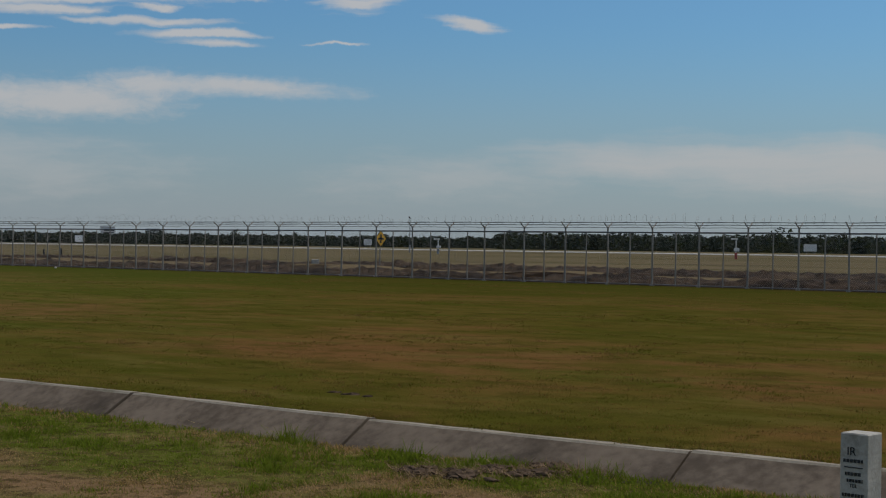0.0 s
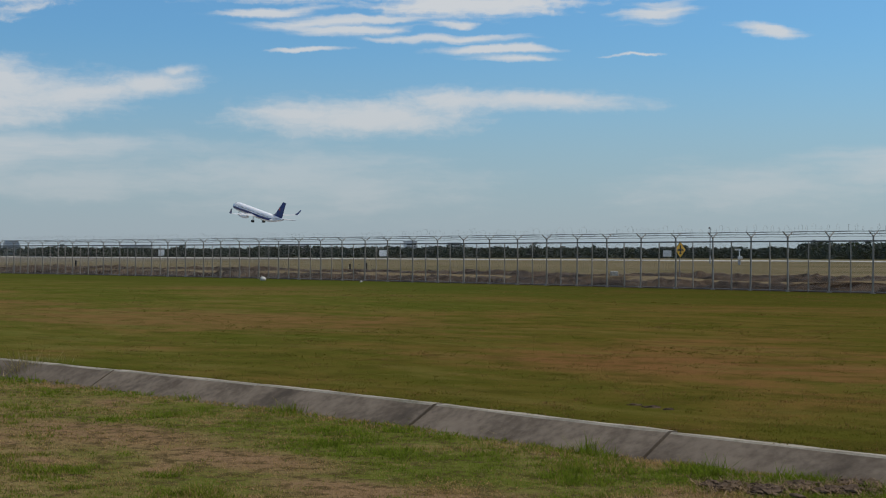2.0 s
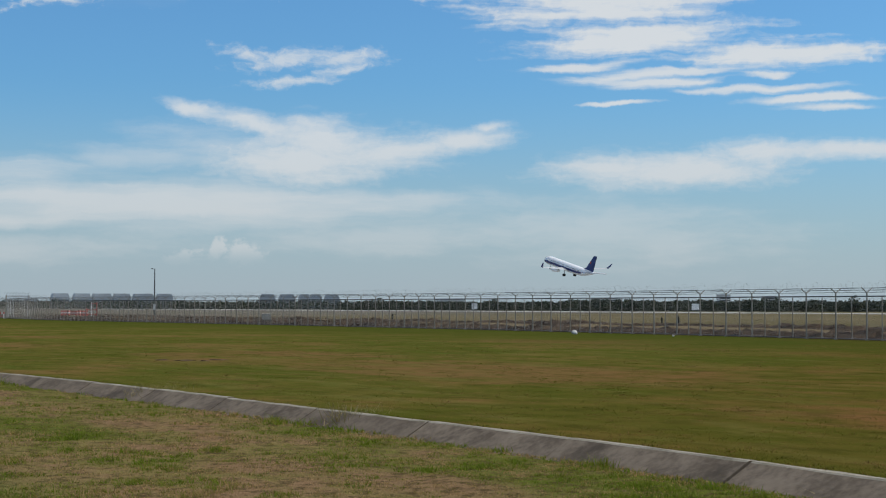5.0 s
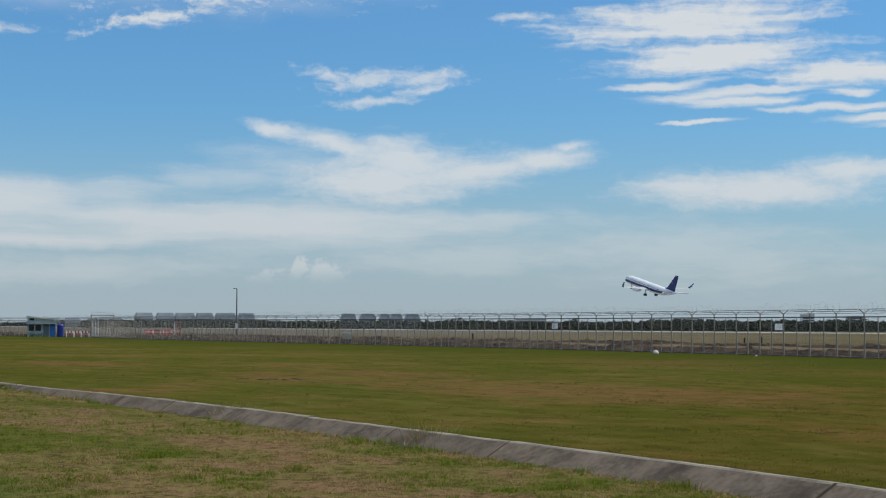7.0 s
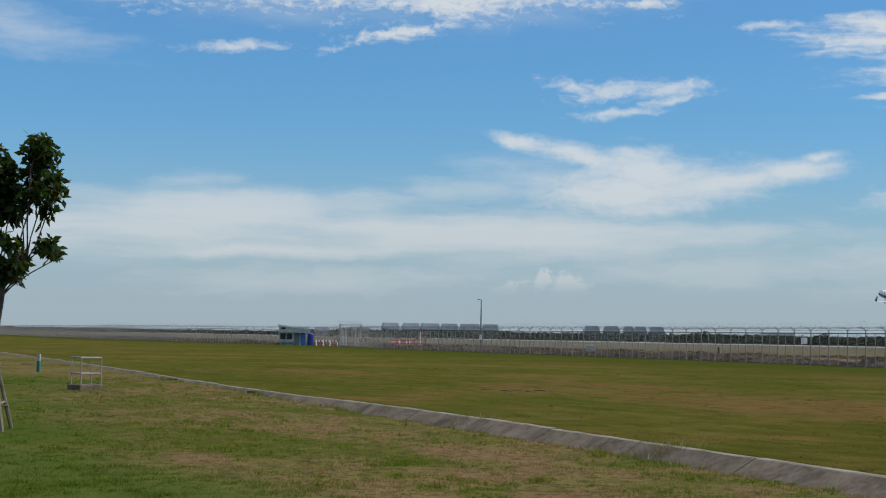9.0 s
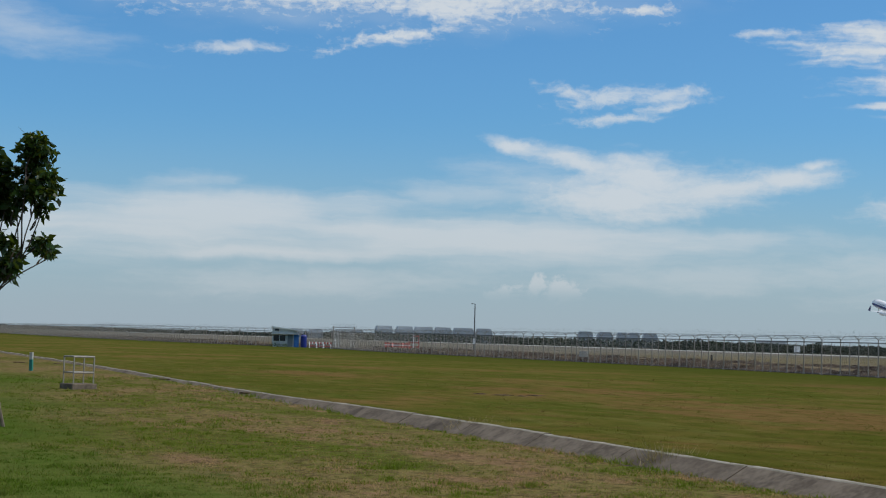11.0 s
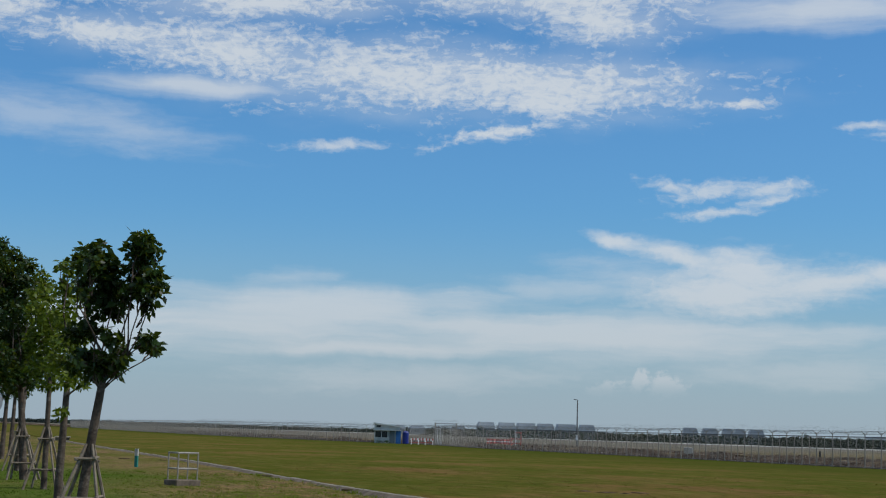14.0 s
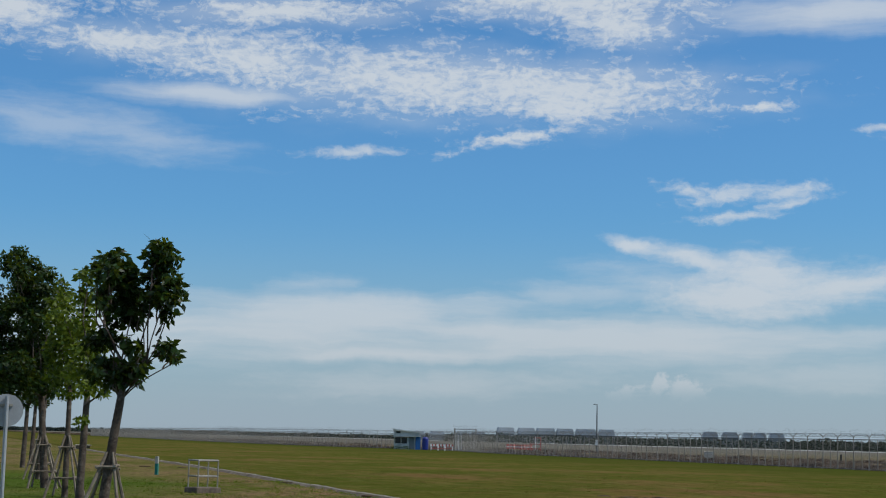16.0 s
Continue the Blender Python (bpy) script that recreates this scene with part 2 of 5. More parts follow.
# sun shining through the crown is put into this brighter leaf colour
LEAF_SUNLIT = material("sunlit yellow-green leaf", (0.020, 0.046, 0.005), (0.14, 0.185, 0.016), 0.45, 3.0, leaf=0.35)
# aerial haze is mixed into this leaf colour: greyer and bluer with distance
HAZY_LEAF = material("haze-greyed distant foliage", (0.036, 0.046, 0.043), (0.058, 0.072, 0.066), 0.9, 0.05, leaf=0.1)
RUNWAY = material("runway concrete", (0.34, 0.34, 0.325), (0.46, 0.46, 0.44), 0.9, 0.05, fine=0.6)
# the hills' pale blue is atmospheric haze painted as base colour
HAZY_HILL = material("haze-blue hills", (0.20, 0.25, 0.29), (0.24, 0.29, 0.33), 1.0, 0.002, fine=0.01)
FUSELAGE = material("white aircraft paint", (0.72, 0.73, 0.75), (0.80, 0.81, 0.82), 0.3, 0.4)
NAVY = material("navy aircraft paint", (0.008, 0.018, 0.11), (0.012, 0.028, 0.15), 0.35, 0.4)
WING_GREY = material("grey wing paint", (0.38, 0.39, 0.40), (0.48, 0.49, 0.50), 0.4, 0.5)
ROOTS = material("dead roots", (0.085, 0.055, 0.034), (0.27, 0.185, 0.105), 0.9, 5.0, leaf=0.05)
STRAW = material("dry straw", (0.22, 0.16, 0.07), (0.46, 0.36, 0.19), 0.9, 5.0, leaf=0.1)
SOIL = material("dug soil", (0.034, 0.023, 0.016), (0.125, 0.086, 0.058), 1.0, 5.0, bump=1.0, fine=30)
BANK = material("bank soil", (0.012, 0.008, 0.006), (0.062, 0.042, 0.028), 1.0, 0.5, bump=1.0, fine=4, spread=0.12, spot=(0.085, 0.062, 0.04))
ROCK = material("pale rock", (0.38, 0.37, 0.34), (0.58, 0.56, 0.52), 0.9, 5.0, bump=0.6)


def lawn_colours(g):
    """Grass colour over the plan: green, olive and dried patches, with soil in the bare spots."""
    pos = g.node("ShaderNodeNewGeometry").outputs["Position"]
    long = g.node("ShaderNodeVectorRotate", {"Vector": pos, "Angle": radians(33.4)}, rotation_type="Z_AXIS").outputs[0]
    long = g.node("ShaderNodeVectorMath", {0: long, 1: (0.7, 1.0, 1.0)}, operation="MULTIPLY").outputs[0]
    patch = g.noise(long, 0.16, 5, 0.6, 0.6)
    middle = g.noise(long, 0.9, 5, 0.65)
    fine = g.noise(pos, 9.0, 4, 0.7)
    across = g.node("ShaderNodeAttribute", attribute_name="across").outputs["Fac"]
    return g, pos, long, patch, middle, fine, across


# centres and half widths of patches on the lawn: long along the fence
DRY_SPOTS = [(-13.0, 34.0, 5.0), (-24.0, 46.0, 4.0), (-1.0, 22.5, 3.5), (5.2, 16.5, 2.6), (-13.5, 36.5, 7.0), (-22.0, 68.0, 6.0), (-23.5, 38.9, 1.8), (-40.8, 51.3, 4.0), (-26.9, 43.5, 2.5)]
# trodden places on the near lawn, with soil and litter showing
BARE_SPOTS = [(-6.1, 14.3, 1.7), (-8.2, 15.3, 1.2), (-4.2, 12.8, 1.2), (-1.8, 10.8, 1.3), (-2.9, 11.3, 1.0), (-13.4, 20.1, 1.2), (-8.4, 15.0, 1.0), (-15.0, 16.2, 1.0), (0.1, 10.9, 0.8)]
LUSH_SPOTS = [(-12.0, 11.8, 3.2), (-16.5, 14.0, 3.0), (-22.5, 18.0, 4.0), (-10.0, 8.5, 3.0), (-29.0, 22.5, 5.0), (-40.0, 30.0, 8.0)]


def spots(g, pos, places):
    """How far inside one of the patches a point lies."""
    total = None
    for x, y, r in places:
        m = g.node("ShaderNodeMapping", {"Vector": pos, "Location": (x, y, 0), "Rotation": (0, 0, radians(-33.4)), "Scale": (1.7 * r, 0.8 * r, 50)}, vector_type="TEXTURE").outputs[0]
        d = g.math("SUBTRACT", 1.0, g.node("ShaderNodeVectorMath", {0: m}, operation="LENGTH").outputs["Value"])
        total = d if total is None else g.math("MAXIMUM", total, d)
    return total


def ground_material():
    m = bpy.data.materials.new("lawn and field")
    m.use_nodes = True
    g, pos, long, patch, middle, fine, across = lawn_colours(Graph(m.node_tree))
    mixed = g.math("ADD", g.math("MULTIPLY", patch, 0.55), g.math("ADD", g.math("MULTIPLY", middle, 0.3), g.math("MULTIPLY", fine, 0.15)))
    clump = g.noise(long, 1.5, 5, 0.65)
    # lawn beyond the curb
    far_lawn = g.mix(g.ramp(mixed, 0.41, 0.61), (0.064, 0.072, 0.012), (0.114, 0.090, 0.024))
    worn = g.math("MULTIPLY_ADD", g.math("SUBTRACT", middle, 0.5), 1.6, spots(g, pos, DRY_SPOTS))
    worn = g.math("MAXIMUM", worn, g.math("MULTIPLY", g.math("SUBTRACT", g.math("ADD", g.math("MULTIPLY", patch, 0.7), g.math("MULTIPLY", middle, 0.3)), 0.50), 4.0))
    far_lawn = g.mix(g.ramp(worn, 0.0, 0.75, 0, 0.8), far_lawn, (0.150, 0.086, 0.036))
    far_lawn = g.mix(g.ramp(g.math("ADD", g.math("MULTIPLY", fine, 0.15), g.math("MULTIPLY", clump, 0.85)), 0.46, 0.64, 0, 0.6), far_lawn, (0.044, 0.046, 0.009))
    band = g.node("ShaderNodeVectorMath", {0: long, 1: (0.5, 1.3, 1.0)}, operation="MULTIPLY").outputs[0]
    far_lawn = g.mix(g.ramp(g.noise(band, 0.7, 6, 0.7, 0.4), 0.50, 0.66, 0, 0.45), far_lawn, (0.125, 0.118, 0.034))
    far_lawn = g.mix(g.ramp(g.noise(band, 0.45, 5, 0.7, 0.8), 0.54, 0.68, 0, 0.4), far_lawn, (0.055, 0.085, 0.012))
    # lusher along the fence
    far_lawn = g.mix(g.ramp(g.math("MULTIPLY_ADD", g.math("SUBTRACT", middle, 0.5), 12.0, across), 20.0, 42.0, 0, 0.75), far_lawn, (0.046, 0.058, 0.010))
    # the lawn grows browner towards the east
    east = g.ramp(g.math("MULTIPLY_ADD", g.math("SUBTRACT", patch, 0.5), 14.0, g.node("ShaderNodeSeparateXYZ", {0: pos}).outputs[0]), -16.0, 0.0, 0, 0.6)
    far_lawn = g.mix(east, far_lawn, g.mix(1.0, far_lawn, (0.98, 0.74, 0.72), "MULTIPLY"))
    # rougher lawn on the near side
    near = g.mix(g.ramp(mixed, 0.42, 0.56), (0.080, 0.094, 0.016), (0.165, 0.126, 0.052))
    bare = g.math("ADD", g.math("MULTIPLY", middle, 0.65), g.math("MULTIPLY", patch, 0.35))
    bare = g.math("MAXIMUM", g.math("SUBTRACT", bare, 0.03), g.math("MULTIPLY_ADD", g.math("MULTIPLY_ADD", g.math("SUBTRACT", fine, 0.5), 0.5, spots(g, pos, BARE_SPOTS)), 0.16, 0.46))
    near = g.mix(g.ramp(bare, 0.49, 0.58, 0, 0.85), near, (0.185, 0.112, 0.066))
    near = g.mix(g.ramp(g.math("ADD", g.math("MULTIPLY", fine, 0.5), g.math("MULTIPLY", g.noise(pos, 4.0, 5, 0.7), 0.5)), 0.47, 0.58, 0, 0.85), near, (0.045, 0.034, 0.014))
    near = g.mix(g.ramp(g.noise(pos, 28.0, 4, 0.7), 0.54, 0.68, 0, 0.5), near, (0.25, 0.185, 0.105))
    lush = g.math("MULTIPLY_ADD", g.math("SUBTRACT", middle, 0.5), 1.2, spots(g, pos, LUSH_SPOTS))
    near = g.mix(g.ramp(lush, -0.1, 0.7, 0, 0.75), near, (0.045, 0.088, 0.010))
    # bank of dug soil past the fence, then dry pasture, then open field
    wob = g.math("MULTIPLY_ADD", g.math("SUBTRACT", middle, 0.5), 14.0, across)
    soil = g.mix(g.ramp(g.noise(long, 1.1, 6, 0.75), 0.42, 0.64), (0.016, 0.011, 0.008), (0.070, 0.050, 0.034))
    strip = g.math("MULTIPLY", g.ramp(wob, 52.0, 54.5), g.ramp(wob, 66.0, 63.0))
    soil = g.mix(g.math("MULTIPLY", strip, 0.9), soil, (0.15, 0.118, 0.072))
    broad = g.node("ShaderNodeVectorMath", {0: long, 1: (0.5, 1.0, 1.0)}, operation="MULTIPLY").outputs[0]
    field = g.math("ADD", g.math("MULTIPLY", g.noise(broad, 0.035, 5, 0.65, 0.5), 0.6), g.math("MULTIPLY", g.noise(broad, 0.22, 4, 0.6), 0.4))
    dry = g.mix(g.ramp(field, 0.38, 0.60), (0.082, 0.074, 0.038), (0.150, 0.122, 0.076))
    dry = g.mix(g.ramp(g.noise(broad, 0.07, 6, 0.7, 0.8), 0.58, 0.66, 0, 0.75), dry, (0.055, 0.045, 0.032))
    # haze of the distance painted into the field: greyer round the gate and beyond
    west = g.ramp(g.node("ShaderNodeSeparateXYZ", {0: pos}).outputs[0], -90.0, -170.0, 0, 0.75)
    dry = g.mix(west, dry, g.mix(g.ramp(field, 0.38, 0.60), (0.085, 0.080, 0.070), (0.150, 0.140, 0.122)))
    col = g.mix(g.ramp(across, -0.05, 0.05), near, far_lawn)
    col = g.mix(g.ramp(across, 45.6, 46.2), col, soil)
    col = g.mix(g.ramp(wob, 72.0, 77.0), col, dry)
    h = g.math("ADD", g.math("MULTIPLY", fine, 0.5), g.math("MULTIPLY", g.noise(pos, 40.0, 3), 0.5))
    bumped = g.node("ShaderNodeBump", {"Height": h, "Strength": 0.8, "Distance": 0.05}).outputs[0]
    s = g.node("ShaderNodeBsdfPrincipled", {"Base Color": col, "Roughness": 0.95, "Normal": bumped})
    s.inputs["Specular IOR Level"].default_value = 0.0
    g.node("ShaderNodeOutputMaterial", {"Surface": s.outputs[0]})
    return m


def blade_material(name, green, olive, straw, dark, lushness):
    """Grass blades; each blade's own dryness goes from green to straw."""
    m = bpy.data.materials.new(name)
    m.use_nodes = True
    g, pos, long, patch, middle, fine, across = lawn_colours(Graph(m.node_tree))
    r = g.node("ShaderNodeNewGeometry").outputs["Random Per Island"]
    f = g.math("ADD", g.math("MULTIPLY", middle, 0.65), g.math("MULTIPLY", patch, 0.35))
    f = g.math("MULTIPLY_ADD", g.math("SUBTRACT", r, 0.5), 0.20, f)
    if lushness:
        f = g.math("MULTIPLY_ADD", g.node("ShaderNodeAttribute", attribute_name="dry").outputs["Fac"], 0.21, g.math("SUBTRACT", f, 0.105))
    col = g.mix(g.ramp(f, 0.42, 0.54), green, olive)
    col = g.mix(g.ramp(f, 0.48, 0.59), col, straw)
    if lushness:
        lush = g.math("MULTIPLY_ADD", g.math("SUBTRACT", middle, 0.5), 1.2, spots(g, pos, LUSH_SPOTS))
        col = g.mix(g.ramp(lush, -0.1, 0.7, 0, 0.75), col, (0.066, 0.130, 0.012))
    else:
        east = g.ramp(g.math("MULTIPLY_ADD", g.math("SUBTRACT", patch, 0.5), 14.0, g.node("ShaderNodeSeparateXYZ", {0: pos}).outputs[0]), -16.0, 0.0, 0, 0.6)
        col = g.mix(east, col, g.mix(1.0, col, (0.98, 0.74, 0.72), "MULTIPLY"))
    col = g.mix(g.ramp(g.math("FRACT", g.math("MULTIPLY", r, 7.3)), 0.4, 1.0, 0, 0.6), col, dark)
    d = g.node("ShaderNodeBsdfDiffuse", {"Color": col}).outputs[0]
    t = g.node("ShaderNodeBsdfTranslucent", {"Color": col}).outputs[0]
    g.node("ShaderNodeOutputMaterial", {"Surface": g.node("ShaderNodeMixShader", {0: 0.5, 1: d, 2: t}).outputs[0]})
    return m


GROUND = ground_material()
BLADES = blade_material("grass blades", (0.130, 0.178, 0.018), (0.235, 0.185, 0.046), (0.40, 0.265, 0.125), (0.056, 0.064, 0.011), True)
FAR_BLADES = blade_material("mown grass blades", (0.098, 0.112, 0.016), (0.160, 0.130, 0.034), (0.22, 0.145, 0.062), (0.088, 0.086, 0.014), False)


# ---- shape helpers ----
def part(name, bm, mat, parent=None, label="", smooth=False):
    me = bpy.data.meshes.new(name)
    bm.to_mesh(me)
    bm.free()
    me.materials.append(mat)
    if smooth:
        me.polygons.foreach_set("use_smooth", [True] * len(me.polygons))
    ob = new(name, me)
    ob.parent = parent
    return tagged(ob, label)


def share(name, mesh, parent, m):
    """One more object on a mesh that is there already."""
    ob = new(name, mesh)
    ob.parent, ob.matrix_basis = parent, m
    return ob


def empty(name, m, label, category, group="", kind=""):
    ob = new(name)
    ob.matrix_basis = m
    return tagged(ob, label, category, group, kind)


def box(bm, lo, hi, bevel=0.0):
    m = Matrix.Translation([(a + b) / 2 for a, b in zip(lo, hi)]) @ Matrix.Diagonal([b - a for a, b in zip(lo, hi)] + [1])
    vs = bmesh.ops.create_cube(bm, size=1, matrix=m)["verts"]
    if bevel:
        es = list({e for v in vs for e in v.link_edges})
        bmesh.ops.bevel(bm, geom=es, offset=bevel, segments=1, affect="EDGES")
    return bm


def tube(bm, pts, radii, sides=6, cap=True):
    """A round bar along points."""
    pts = [Vector(p) for p in pts]
    rings = []
    for i, p in enumerate(pts):
        d = (pts[min(i + 1, len(pts) - 1)] - pts[max(i - 1, 0)]).normalized()
        u = d.orthogonal().normalized() if abs(d.z) > 0.99 else d.cross(Vector((0, 0, 1))).normalized()
        v = d.cross(u)
        r = radii[i] if hasattr(radii, "__len__") else radii
        rings.append([bm.verts.new(p + r * (math.cos(2 * math.pi * k / sides) * u + math.sin(2 * math.pi * k / sides) * v)) for k in range(sides)])
    for a, b in zip(rings, rings[1:]):
        for k in range(sides):
            bm.faces.new((a[k], a[(k + 1) % sides], b[(k + 1) % sides], b[k]))
    if cap:
        bm.faces.new(rings[0][::-1])
        bm.faces.new(rings[-1])
    return bm


def prism(bm, outline, lo, hi, axis="y"):
    """A plate: an outline of (a, b) drawn through a thickness along an axis."""
    def at(a, b, c):
        return {"y": (a, c, b), "x": (c, a, b), "z": (a, b, c)}[axis]
    front = [bm.verts.new(at(a, b, lo)) for a, b in outline]
    back = [bm.verts.new(at(a, b, hi)) for a, b in outline]
    bm.faces.new(front)
    bm.faces.new(back[::-1])
    n = len(outline)
    for i in range(n):
        bm.faces.new((front[i], back[i], back[(i + 1) % n], front[(i + 1) % n]))
    bmesh.ops.recalc_face_normals(bm, faces=bm.faces)
    return bm


def polar(az, d, z=0.0):
    """A place at an azimuth to the left of +y and a distance from the spot where the camera stands."""
    return Vector((-d * math.sin(radians(az)), d * math.cos(radians(az)), z))


def facing(az, d, z=0.0, turn=0.0):
    """The pose of a thing there whose front (-y) faces the camera's spot."""
    return Matrix.Translation(polar(az, d, z)) @ pose(0, 0, 0, 0, 0, az + turn)


def along(nodes, step):
    """Even points on a smooth line through the nodes."""
    nodes = [Vector((*p, 0)) if len(p) == 2 else Vector(p) for p in nodes]
    fine = []
    for i in range(len(nodes) - 1):
        a, b, c, d = nodes[max(i - 1, 0)], nodes[i], nodes[i + 1], nodes[min(i + 2, len(nodes) - 1)]
        n = max(8, int((c - b).length / 0.5))
        la, lb = (c - b).length / max((c - a).length, 1e-6), (c - b).length / max((d - b).length, 1e-6)
        ta, tb = (c - a) * la, (d - b) * lb
        for k in range(n):
            s = k / n
            fine.append((2 * s ** 3 - 3 * s ** 2 + 1) * b + (s ** 3 - 2 * s ** 2 + s) * ta + (3 * s ** 2 - 2 * s ** 3) * c + (s ** 3 - s ** 2) * tb)
    fine.append(nodes[-1])
    out, rest = [fine[0]], step
    for a, b in zip(fine, fine[1:]):
        l = (b - a).length
        while rest <= l:
            out.append(a.lerp(b, rest / l))
            rest += step
        rest -= l
    return out


# ---- the ground: one sheet, with a step at the curb ----
CURB_LINE = [(30.0, -9.6), (10.0, 5.8), (2.84, 11.25), (-0.68, 13.9), (-4.8, 17.2), (-9.4, 20.5), (-13.7, 23.5), (-18.0, 26.5), (-28.2, 32.8),
             (-52.8, 50.0), (-87.0, 73.0), (-114.0, 91.5), (-400.0, 285.0)]
FENCE_LINE = [(44.0, 34.0), (15.0, 57.9), (-1.4, 71.3), (-20.0, 87.2), (-45.0, 106.0), (-81.0, 129.5), (-107.0, 146.0), (-133.8, 168.3), (-160.0, 177.0),
              (-206.0, 200.0), (-319.0, 273.0), (-520.0, 405.0)]
NORMAL = Vector((0.55, 0.835, 0.0))
LEVEL = -0.20                      # the near lawn lies lower than the lawn past the curb
curb_points = along(CURB_LINE, 0.5)


def roll_ground(x, y):
    return 0.05 * noise.noise((x * 0.22, y * 0.22, 0)) + 0.02 * noise.noise((x * 0.9, y * 0.9, 3))


def near_level(p):
    """Height of the near lawn: below the curb's top at first, level with it farther along."""
    s = max(0.0, min(1.0, (p.x * -0.835 + p.y * 0.55 - 28.0) / 18.0))
    return LEVEL + 0.175 * s * s * (3 - 2 * s)


def build_ground():
    """Rows follow the curb, columns step away from it on both sides out to the horizon."""
    side = Vector((-0.835, 0.55, 0))
    rows = [curb_points[0] - side * k for k in (4200, 1500, 500, 150, 50)] + curb_points[::2] + [curb_points[-1] + side * k for k in (200, 600, 1500, 4200)]
    cols = [-4200, -1500, -500, -150, -60] + [-40 + i for i in range(0, 39)] + [-1.3, -0.9, -0.6, -0.3, -0.02, 0.06, 0.3, 0.7, 1.2, 2, 3, 4.5, 6, 8, 11, 14,
            18, 22, 26, 30, 35, 40, 44, 47, 49, 51, 54, 57, 60, 64, 70, 80, 100, 140, 200, 300, 420, 600, 900, 1500, 4200]
    verts, level = [], []
    line = sorted((p.dot(side), p.dot(NORMAL)) for p in along(FENCE_LINE, 4.0))
    fence_s, fence_n = [a for a, _ in line], [b for _, b in line]
    for p in rows:
        reach = np.interp(p.dot(side), fence_s, fence_n) - p.dot(NORMAL)
        for n in cols:
            q = p + NORMAL * (n if n < 1 else n * reach / 46.0 if n < 70 else n)
            near_bank = 1 if 45 < n < 62 else 0
            if n < -0.5:
                z = near_level(q) + 0.6 * roll_ground(q.x, q.y) * min(1, (-n - 0.5) / 2)
            elif n < 0:
                z = near_level(q) - 0.12
            elif n < 45:
                z = 0.5 * roll_ground(q.x, q.y) * min(1, n / 4) * max(0, min(1, (45 - n) / 10)) - 0.02 * (n < 0.2)
            elif near_bank:
                z = 0.10 + 0.55 * max(0, noise.noise((q.x * 0.12, q.y * 0.12, 7))) if n > 48 else 0.0
            else:
                z = -0.02
            verts.append((q.x, q.y, z))
            level.append(float(n))
    w = len(cols)
    faces = [(i * w + j, (i + 1) * w + j, (i + 1) * w + j + 1, i * w + j + 1) for i in range(len(rows) - 1) for j in range(w - 1)]
    me = bpy.data.meshes.new("ground")
    me.from_pydata(verts, [], faces)
    me.attributes.new("across", "FLOAT", "POINT").data.foreach_set("value", level)
    me.materials.append(GROUND)
    me.polygons.foreach_set("use_smooth", [True] * len(me.polygons))
    if me.polygons[0].normal.z < 0:
        me.flip_normals()
    tagged(new("ground", me), "mown lawn with dried patches, soil bank and dry airfield grass", "ground", kind="structure")


build_ground()


# ---- the curb: cast sections with a sloping face, split by joints ----
def build_curb():
    curb = empty("curb", Matrix(), "sloping grey concrete drain curb in cast sections", "curb", kind="structure")
    pts = along(CURB_LINE, 0.1)
    joint = min(range(len(pts)), key=lambda i: (pts[i] - Vector((-3.06, 16.05, 0))).length)
    step, rng = 32, random.Random(4)
    profile = [(0.13, -0.35), (0.13, -0.02), (0.115, -0.006), (0.0, 0.0), (-0.025, -0.015), (-0.45, -0.26), (-0.47, -0.45)]
    first = joint % step
    for start in range(first, min(len(pts) - step, 1900), step):
        if pts[start].x > 28:
            continue
        far = (pts[start] - pts[joint]).length > 60
        ids = list(range(start, start + step + 1, 8 if far else 4))
        lift, tip = rng.uniform(-0.012, 0.012), rng.uniform(-0.012, 0.012)
        bm, rings = bmesh.new(), []
        for k, i in enumerate(ids):
            p = pts[i]
            d = (pts[i + 1] - pts[i - 1]).normalized()
            if k == 0:
                p = p + d * 0.016
            if k == len(ids) - 1:
                p = p - d * 0.016
            n = Vector((d.y, -d.x, 0))
            if n.y < 0:
                n = -n
            ring = []
            for j, (a, z) in enumerate(profile):
                wear = 0.008 * noise.noise((p.x * 3 + j * 5, p.y * 3, 2)) if 0 < j < 5 else 0
                ring.append(bm.verts.new(p + n * (a + tip + wear) + Vector((0, 0, z + lift + wear))))
            rings.append(ring)
        for a, b in zip(rings, rings[1:]):
            for j in range(len(profile) - 1):
                f = bm.faces.new((a[j], b[j], b[j + 1], a[j + 1]))
                # the upper strips take the concrete with the sunlight painted in
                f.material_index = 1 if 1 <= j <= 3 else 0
        bm.faces.new(rings[0])
        bm.faces.new(rings[-1][::-1])
        bmesh.ops.recalc_face_normals(bm, faces=bm.faces)
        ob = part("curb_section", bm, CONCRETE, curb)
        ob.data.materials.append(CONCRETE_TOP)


build_curb()


# ---- the perimeter fence ----
RAIL = 2.15
BAYS, BAY_ENDS = (-15, 0, 10, 21, 27, 32, 37), (2.6, 17.55, 27.49, 38.9, 44.98, 49.91, 54.72)   # the bays of the fence and where they end


def post_mesh(tall):
    bm = bmesh.new()
    tube(bm, [(0, 0, -0.2), (0, 0, RAIL + (0.22 if tall else 0.0))], 0.038 if tall else 0.026, 6)
    if tall:
        for s in (-1, 1):
            tube(bm, [(0, 0, RAIL + 0.18), (0, s * 0.22, RAIL + 0.33), (0, s * 0.33, RAIL + 0.42)], 0.025, 5)
        box(bm, (-0.075, -0.075, -0.12), (0.075, 0.075, 0.06))
    return bm


